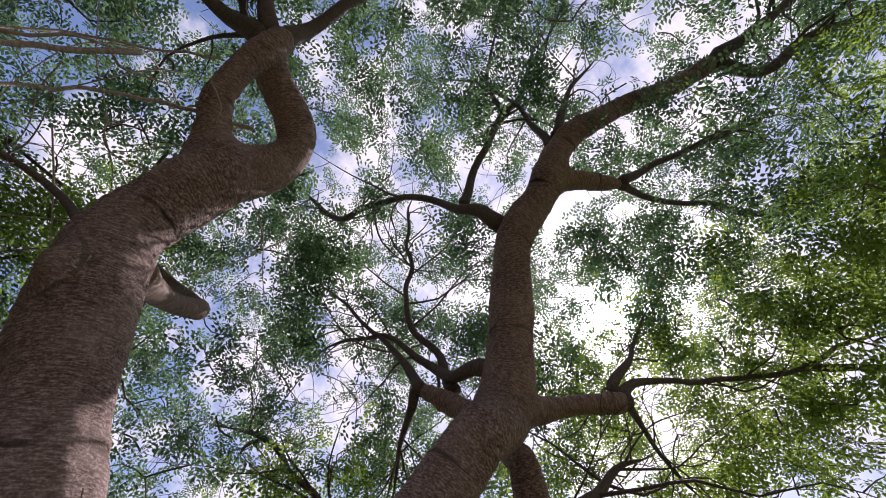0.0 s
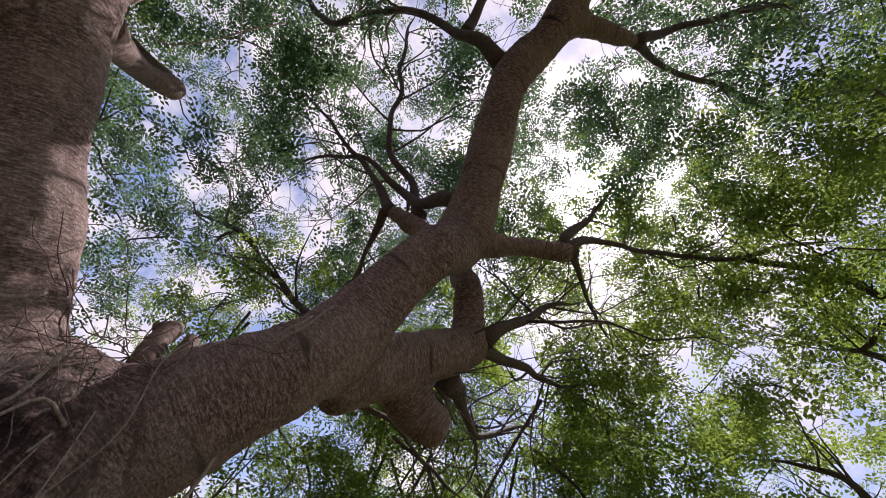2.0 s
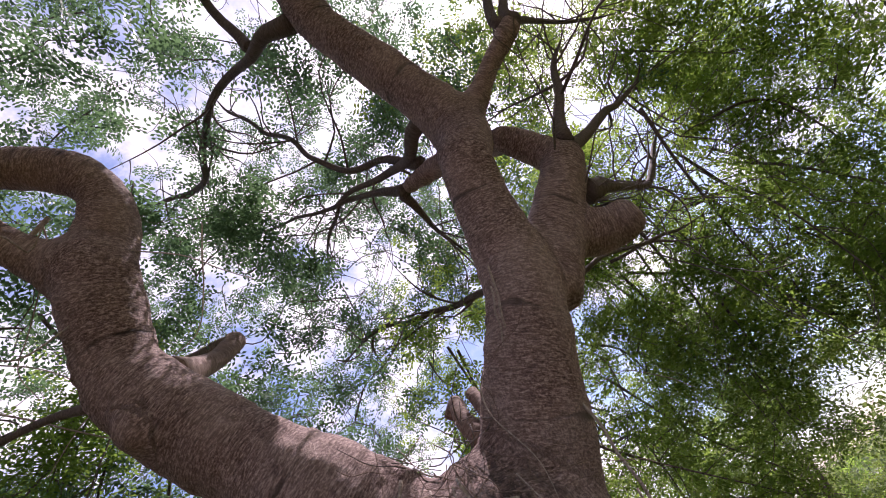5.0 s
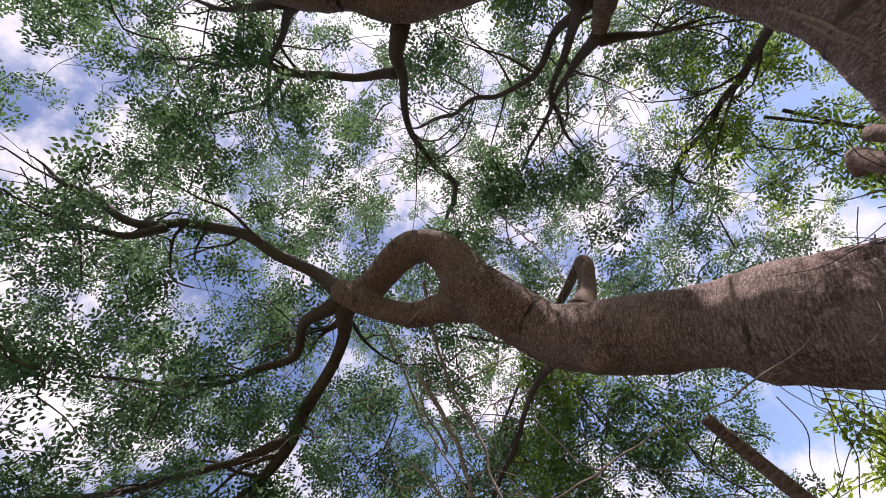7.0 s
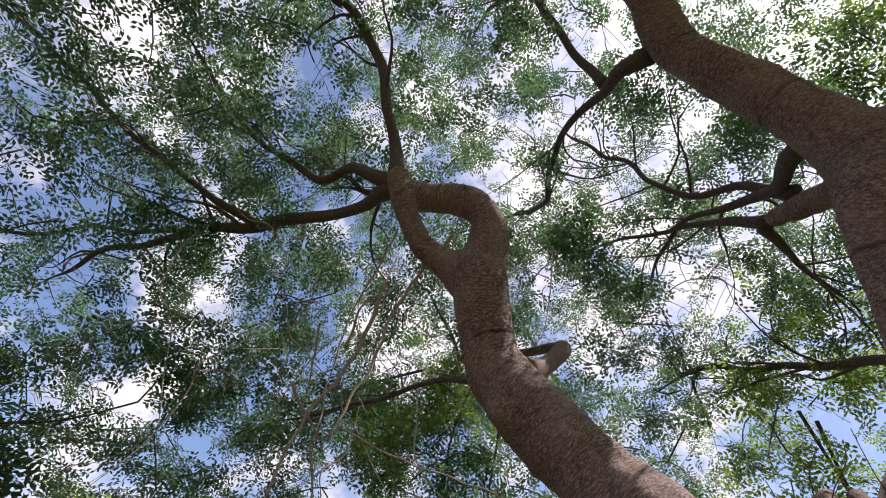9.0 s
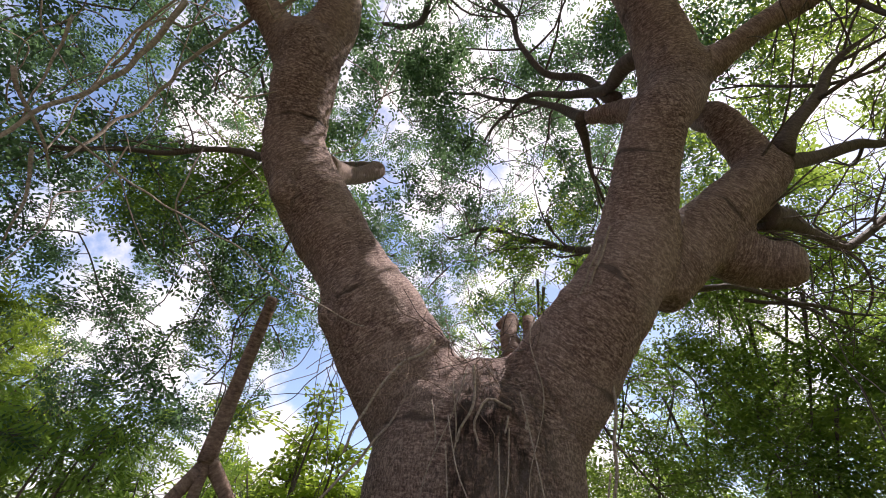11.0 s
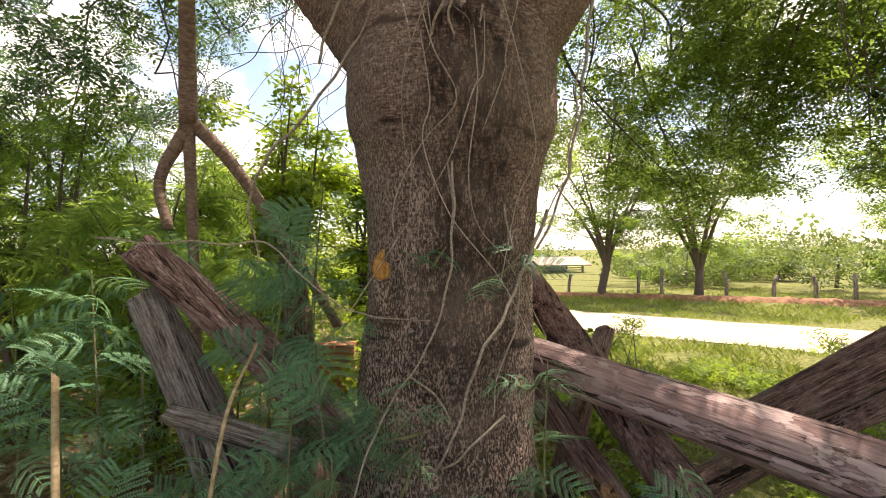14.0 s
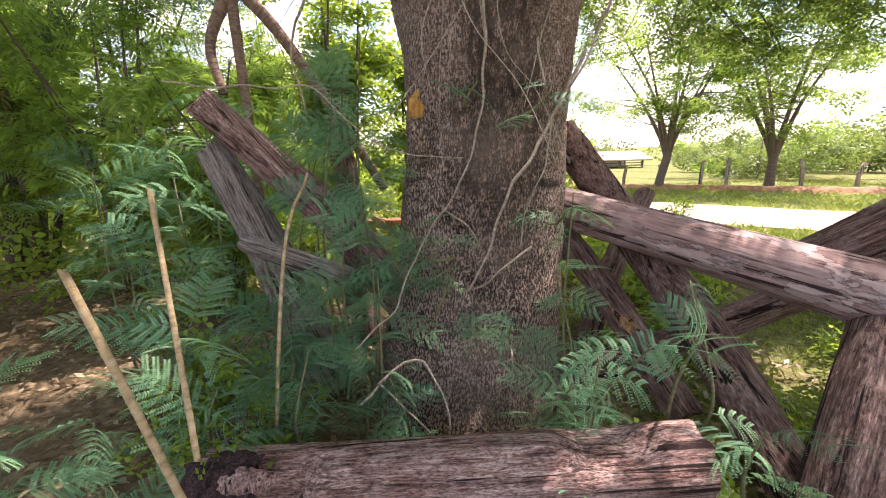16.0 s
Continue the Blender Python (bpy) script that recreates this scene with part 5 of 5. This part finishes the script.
for k, (x, y, h, w, n) in enumerate([(-3.5, 2.2, 3.2, 1.4, 700), (-4.6, 0.7, 3.9, 1.5, 700), (-2.6, 3.0, 2.9, 1.3, 650), (-5.6, 3.4, 4.6, 1.8, 700), (-3.2, 5.2, 3.6, 1.6, 650), (-5.6, -1.6, 4.2, 1.6, 600), (-4.4, 4.0, 4.2, 1.5, 650), (-2.0, 1.4, 2.2, 0.9, 420)]):
    shrub((x, y, 0), h, w, int(n * 1.05), 200 + k, LEAF_BUSH, "tall shady shrub with feathery green leaves")
for k, (x, y, h, w, n) in enumerate([(-1.7, 4.6, 4.2, 1.4, 800), (-2.5, 7.0, 4.2, 1.7, 620), (-0.5, 6.2, 3.7, 1.4, 620), (-4.6, 8.0, 4.6, 2.0, 500), (-7.5, 6.0, 5.4, 2.2, 500), (1.0, 8.6, 3.2, 1.5, 380)]):
    shrub((x, y, 0), h, w, int(n * 1.5), 240 + k, LEAF_LIT, "sunlit yellow-green bush behind the tree", shape=FAR_LEAF)
for k, (x, y, h, w, n) in enumerate([(-7.4, 4.4, 5.6, 1.8, 1200), (-8.2, 1.8, 5.8, 1.8, 1200), (-5.4, 2.9, 4.7, 1.6, 1100)]):
    shrub((x, y, 0), h, w, n, 270 + k, LEAF_LIT, "tall sunlit yellow-green bush in the thicket")
for k, (x, y, h, w) in enumerate([(3.3, 3.4, 0.75, 0.35), (2.7, 2.9, 0.6, 0.3), (5.2, 2.2, 0.6, 0.25), (2.3, 1.6, 0.5, 0.3)]):
    shrub((x, y, 0), h, w, 60, 260 + k, LEAF_LIT, "small weedy bush at the road edge", "weed", WEED_LEAF, 3, "roadside weeds")


for k, (x, y, h, w) in enumerate([(-0.98, -0.7, 0.62, 0.16), (-1.12, -0.62, 0.55, 0.18), (-1.25, -0.8, 0.36, 0.16), (-0.85, -0.95, 0.34, 0.14), (-1.6, -0.1, 0.6, 0.25)]):
    shrub((x, y, 0), h, w, 70, 280 + k, LEAF_LIT, "wispy yellow-green weed among the ferns", "weed", WEED_LEAF * 0.8, 4, "weeds among the ferns")


def fence_tree(base, height, spread, seed, label):
    rng = np.random.RandomState(seed)
    base = np.array(base, float)
    th = thing("roadside_tree", base, label, "tree", "trees by the fence")
    fork = base + (rng.randn() * 0.1, rng.randn() * 0.1, height * 0.17)
    under(part("trunk", tubes_mesh("trunk", [spline([(*(base - (0, 0, 0.1)), 0.19), (*(base + (0, 0, 0.25)), 0.14), (*(fork - (0, 0, 0.15)), 0.12), (*(fork + (0, 0, 0.1)), 0.07)], 0.15)], 12, 0.05), BARK_THIN, th), th)
    tips, paths = [], []
    for k in range(7):
        a = k * 0.9 + rng.rand() * 0.5
        e = fork + (math.cos(a) * spread * rng.uniform(0.45, 0.85), math.sin(a) * spread * rng.uniform(0.45, 0.85), height * rng.uniform(0.4, 0.68))
        m = fork + (e - fork) * 0.45 + (0, 0, 0.2) + rng.randn(3) * 0.15
        s = spline([(*(fork - (0, 0, 0.35)), 0.09), (*(fork + (e - fork) * 0.12), 0.07), (*m, 0.045), (*e, 0.015)], 0.2)
        under(part("limb", tubes_mesh("limb", [s], 8, 0.04), BARK_THIN, th), th)
        tips.append(s)
        for _ in range(7):
            q = s[int(len(s) * rng.uniform(0.3, 0.95))]
            d = q[:3] + rng.randn(3) * (0.28, 0.28, 0.16) * spread
            paths.append(spline([tuple(q[:3]) + (0.025,), tuple((q[:3] + d) / 2 + rng.randn(3) * 0.1) + (0.015,), tuple(d) + (0.005,)], 0.25))
    under(part("twigwork", tubes_mesh("twigwork", paths, 4), BARK_THIN, th, kind="stuff"), th)
    cen = np.array([p[-1, :3] for p in paths] + [s[-1, :3] for s in tips])
    rad = [tuple(rng.uniform(0.6, 1.2, 3) * (0.75, 0.75, 0.3)) for _ in cen]
    under(part("crown", quads_mesh("crown", leaf_cloud(rng, cen, rad, 2400, FAR_LEAF * 0.8, 0.5, 0.8, 1.5, 0.15)), LEAF_EAST, th, kind="stuff"), th)


fence_tree((7.35, 12.2, 0), 7.4, 3.3, 7, "slender umbrella-crowned tree beside the wire fence")
fence_tree((10.4, 11.3, 0), 6.6, 3.2, 9, "low-branching spreading tree beside the wire fence")
fence_tree((16.5, 8.5, 0), 7.0, 3.2, 12, "spreading tree beside the wire fence")


def far_bush(base, size, seed, material, label):
    rng = np.random.RandomState(seed)
    base = np.array(base, float)
    th = thing("bush", base, label, "bush", "bushes beyond the fence")
    cen = base + rng.randn(16, 3) * (0.5, 0.5, 0.2) * size + (0, 0, size * 0.42)
    cen[:, 2] = np.maximum(cen[:, 2], 0.15)
    rad = [tuple(rng.uniform(0.6, 1.2, 3) * (0.36, 0.36, 0.27) * size) for _ in cen]
    q = leaf_cloud(rng, cen, rad, int(200 + 130 * size), FAR_LEAF, 0.7, 0.8, 1.6, 0.3)
    under(part("foliage", quads_mesh("foliage", q[q[:, :, 2].min(1) > 0]), material, th, kind="stuff"), th)
    under(part("stem", tubes_mesh("stem", [spline([(*base, 0.03 * size), (*(base + (0.1, 0, size * 0.3)), 0.02 * size), (*(base + (0.2, 0.1, size * 0.6)), 0.01)], 0.2)], 6), BARK_THIN, th), th)


rng = np.random.RandomState(77)
for k in range(26):
    u = rng.rand()
    x, y = 6.5 + 14 * u + rng.randn() * 0.8, 18.0 - 7.5 * u + rng.uniform(0, 9)
    if 14 < math.degrees(math.atan2(x, y + 2.5)) < 29:
        continue
    far_bush((x, y, 0), rng.uniform(1.0, 3.0), 300 + k, LEAF_SCRUB if rng.rand() < 0.75 else LEAF_BUSH, "sunlit scrub bush beyond the fence")
for k in range(8):
    far_bush((-9 + k * 1.7 + rng.randn() * 0.5, 11 + rng.uniform(0, 5), 0), rng.uniform(1.8, 3.4), 340 + k, LEAF_LIT, "sunlit scrub bush behind the thicket")


def undergrowth():
    rng = np.random.RandomState(15)
    at = []
    while len(at) < 5600:
        x, y = rng.uniform(-12, 2.5), rng.uniform(0.8, 13)
        if (x + 6) * 0.674 + (y - 16.6) * 0.739 > -1.3 or math.hypot(x + 2.9, y - 0.7) < 1.1 or math.hypot(x - 0.2, y) < 1.2:
            continue
        h = max(0.0, 0.75 + 0.7 * noise.noise((x * 0.5, y * 0.5, 4)))
        at.append((x, y, 0.04 + h * rng.rand() ** 1.3))
    n = len(at)
    ob = new("undergrowth", quads_mesh("undergrowth", scatter(FAR_LEAF * 0.85, np.array(at), turns(rng, n, 0.7), rng.uniform(0.6, 1.3, n))))
    ob.data.materials.append(LEAF_LIT)
    tagged(ob, "low leafy green undergrowth between the shrubs", "undergrowth", kind="stuff")


undergrowth()


def far_woods():
    rng = np.random.RandomState(5)
    cen, rad = [], []
    for k in range(520):
        a = rng.uniform(-math.pi, math.pi)
        d = rng.uniform(50, 80) if 16 < math.degrees(a) < 28 else rng.uniform(32, 75)
        h = rng.uniform(1.5, 4.5) * (0.75 + 0.5 * noise.noise((math.cos(a) * 5, math.sin(a) * 5, 1)))
        cen.append((math.sin(a) * d, math.cos(a) * d - 2, h * 0.45))
        rad.append((rng.uniform(1.5, 3.2), rng.uniform(1.5, 3.2), h * 0.55))
    q = leaf_cloud(rng, cen, rad, 6000, FAR_LEAF * 3.6, 0.7, 0.8, 1.5, 0.6)
    ob = new("far_woods", quads_mesh("far_woods", q[q[:, :, 2].min(1) > -0.3]))
    ob.data.materials.append(LEAF_SCRUB)
    tagged(ob, "low green scrub woodland along the horizon", "woods", kind="stuff")


far_woods()

# ---------------------------------------------------------------- wire fence, shed, bricks
FENCE = [(5.0, 14.4), (6.6, 13.3), (7.7, 12.8), (8.6, 12.0), (9.3, 11.7), (10.9, 10.7), (12.0, 10.0), (12.9, 9.5), (13.5, 8.8), (15.2, 7.7), (17, 6.6)]
fence = thing("wire_fence", (9, 12, 0), "rustic fence of grey wooden posts and slack wire", "fence")
for k, (x, y) in enumerate(FENCE):
    h = 0.85 + 0.12 * math.sin(k * 5.1)
    under(part("post", tubes_mesh("post", [spline([(x, y, -0.1, 0.06), (x + 0.04 * math.sin(k * 3), y, h * 0.5, 0.056), (x + 0.1 * math.sin(k * 2.3), y, h, 0.05)], 0.2)], 9, 0.06), WOOD_GREY, fence), fence)
for h in (0.3, 0.52, 0.74):
    under(part("wire", tubes_mesh("wire", [spline([(x, y, h + 0.02 * math.sin(k * 2), 0.004) for k, (x, y) in enumerate(FENCE)], 0.6)], 4), WOOD_DARK, fence), fence)


def plain(name, a, b, scale, rough=0.9, depth=0.01):
    m, n, l, out = nodes(name)
    tc = n.new("ShaderNodeTexCoord").outputs["Object"]
    v = noise_of(n, l, tc, scale, 6, 0.65)
    surface(n, l, out, ramp_of(n, l, v, [(0.3, a), (0.7, b)]), rough, v, depth, 0.7)
    return m


RED_SOIL = plain("reddish litter", (0.16, 0.07, 0.04), (0.4, 0.22, 0.14), 9, 0.95, 0.03)
ROOF = plain("sun-bleached roof tile", (0.27, 0.2, 0.16), (0.42, 0.34, 0.28), 3)
LIME = plain("limewashed wall", (0.4, 0.36, 0.32), (0.6, 0.56, 0.5), 2)
BRICK = plain("red brick", (0.26, 0.09, 0.05), (0.45, 0.19, 0.11), 14)


def box(a, b, bevel=0.0):
    bm = bmesh.new()
    bmesh.ops.create_cube(bm, size=1.0)
    for v in bm.verts:
        v.co = Vector((a[i] + (v.co[i] + 0.5) * (b[i] - a[i]) for i in range(3)))
    if bevel:
        bmesh.ops.bevel(bm, geom=bm.edges[:], offset=bevel, segments=2, affect="EDGES")
    me = bpy.data.meshes.new("box")
    bm.to_mesh(me)
    bm.free()
    return me


def bank():
    V, F = [], []
    line = np.array([(4.5, 13.9), (7.0, 12.4), (9.3, 11.0), (12.0, 9.2), (15.5, 6.6)])
    t = np.linspace(0, 4, 90)
    P = np.stack([np.interp(t, range(5), line[:, i]) for i in (0, 1)], -1)
    for k, p in enumerate(P):
        for q in range(7):
            s = (q / 6 - 0.5) * (0.6 + 0.4 * noise.noise((k * 0.2, 0, 0)))
            V.append((p[0] + s * 0.6, p[1] + s * 0.8, -0.04 + (0.17 + 0.07 * noise.noise((k * 0.5, q * 0.7, 2))) * math.sin(math.pi * q / 6)))
    for k in range(89):
        for q in range(6):
            F.append((k * 7 + q, k * 7 + q + 1, k * 7 + q + 8, k * 7 + q + 7))
    ob = new("earth_bank", mesh_of("earth_bank", V, F))
    ob.data.materials.append(RED_SOIL)
    tagged(ob, "low bank of reddish earth and dry leaves under the fence", "bank", kind="structure")


bank()

shed = thing("shed", (13.5, 30, 0), "low open farm shed with a pale tiled roof", "shed")
for x, y in ((11.0, 28.6), (12.6, 28.6), (14.2, 28.6), (11.0, 31.6), (14.2, 31.6)):
    under(part("post", tubes_mesh("post", [[(x, y, -0.5, 0.09), (x, y, 0.55, 0.09)]], 8), WOOD_GREY, shed), shed)
under(part("wall", box((11.1, 31.5, -0.1), (14.1, 31.65, 0.55)), LIME, shed), shed)
for s in (-1, 1):
    me = box((10.6, -0.05, -0.04), (14.6, 2.25, 0.04))
    ob = part("roof_slope", me, ROOF, shed)
    me.transform(Matrix.Translation((0, 30.1, 1.1)) @ Matrix.Rotation(-0.26 * s, 4, "X") @ Matrix.Diagonal((1, s, 1, 1)))
    if s < 0:
        me.flip_normals()
    under(ob, shed)
for k in range(2):
    under(part("rail", box((11.0, 28.55, 0.12 + 0.16 * k), (14.2, 28.62, 0.18 + 0.16 * k)), WOOD_GREY, shed), shed)

pile = thing("brick_pile", (-0.85, 3.0, 0), "small stack of red bricks behind the logs", "bricks")
brick = box((-0.11, -0.055, -0.03), (0.11, 0.055, 0.03), 0.006)
rngb = np.random.RandomState(3)
for lay in range(9):
    for c in range(3):
        for r in range(2):
            ob = part("brick", brick, BRICK, pile)
            ob.location = (-0.25 + c * 0.235 + rngb.randn() * 0.008, r * 0.125 + rngb.randn() * 0.008, 0.03 + lay * 0.064)
            ob.rotation_euler = (0, 0, rngb.randn() * 0.04)


# ---------------------------------------------------------------- grass and litter
def blades():
    rng = np.random.RandomState(21)
    pts = []
    while len(pts) < 34000:
        x, y = rng.uniform(0.8, 15), rng.uniform(-4, 14)
        along = (x + 6) * 0.739 - (y - 16.6) * 0.674
        across = (x + 6) * 0.674 + (y - 16.6) * 0.739
        if -1.05 < across < 1.85 or math.hypot(x - 0.2, y) < 0.75 or noise.noise((x * 0.8, y * 0.8, 9)) < -0.25:
            continue
        if across > 5.5 and rng.rand() < 0.5:
            continue
        pts.append((x, y, 0.0))
    while len(pts) < 46000:
        x, y = rng.uniform(0.7, 5.5), rng.uniform(-2.0, 4.5)
        if (x + 6) * 0.674 + (y - 16.6) * 0.739 > -1.05 or math.hypot(x - 0.2, y) < 0.7 or noise.noise((x * 1.1, y * 1.1, 9)) < -0.12:
            continue
        pts.append((x, y, 0.0))
    p = np.array(pts)
    n = len(p)
    far = np.clip(np.linalg.norm(p[:, :2] - (0, -2.4), axis=1) / 5, 0.7, 1.7)
    a = rng.rand(n) * 6.28
    w = 0.0045 * far
    h = rng.uniform(0.03, 0.1, n) * np.sqrt(far)
    d = np.stack([np.cos(a), np.sin(a), 0 * a], -1)
    b = np.stack([-np.sin(a), np.cos(a), 0 * a], -1) * rng.uniform(0.1, 0.7, n)[:, None]
    z = np.array([0, 0, 1.0])
    base = p - (0, 0, 0.05)
    q = np.stack([base - d * w[:, None], base + d * w[:, None], base + d * w[:, None] * 0.6 + (z + b) * h[:, None] * 0.7, base + (z + b * 1.8) * h[:, None] * 1.05], 1)
    ob = new("grass", quads_mesh("grass", q))
    ob.data.materials.append(GRASS)
    tagged(ob, "short sunlit grass along the dirt road", "grass", kind="stuff")


blades()


def ground_weeds():
    rng = np.random.RandomState(44)
    at = []
    while len(at) < 3200:
        x, y = rng.uniform(0.7, 5.0), rng.uniform(-1.6, 3.6)
        if (x + 6) * 0.674 + (y - 16.6) * 0.739 > -1.2 or math.hypot(x - 0.2, y) < 0.75 or noise.noise((x * 1.3, y * 1.3, 3)) < 0.08:
            continue
        at.append((x, y, 0.02 + 0.14 * rng.rand()))
    n = len(at)
    ob = new("ground_weeds", quads_mesh("ground_weeds", scatter(WEED_LEAF * 0.9, np.array(at), turns(rng, n, 0.5), rng.uniform(0.6, 1.3, n))))
    ob.data.materials.append(LEAF_LIT)
    tagged(ob, "low yellow-green weeds growing under the old logs", "weeds", kind="stuff")


ground_weeds()


def litter():
    rng = np.random.RandomState(8)
    n = 9000
    at = np.stack([rng.uniform(-6, 2.2, n), rng.uniform(-2.2, 5, n), rng.uniform(0.0, 0.03, n)], -1)
    shape = np.array([[(0, 0, 0), (0.03, 0.016, 0.008), (0.07, 0, 0.0), (0.03, -0.016, 0.006)]])
    ob = new("leaf_litter", quads_mesh("leaf_litter", scatter(shape, at, turns(rng, n, 0.3), rng.uniform(0.5, 1.3, n))))
    ob.data.materials.append(DRY)
    tagged(ob, "dry brown fallen leaves and bits on the soil", "leaf litter", kind="stuff")


litter()
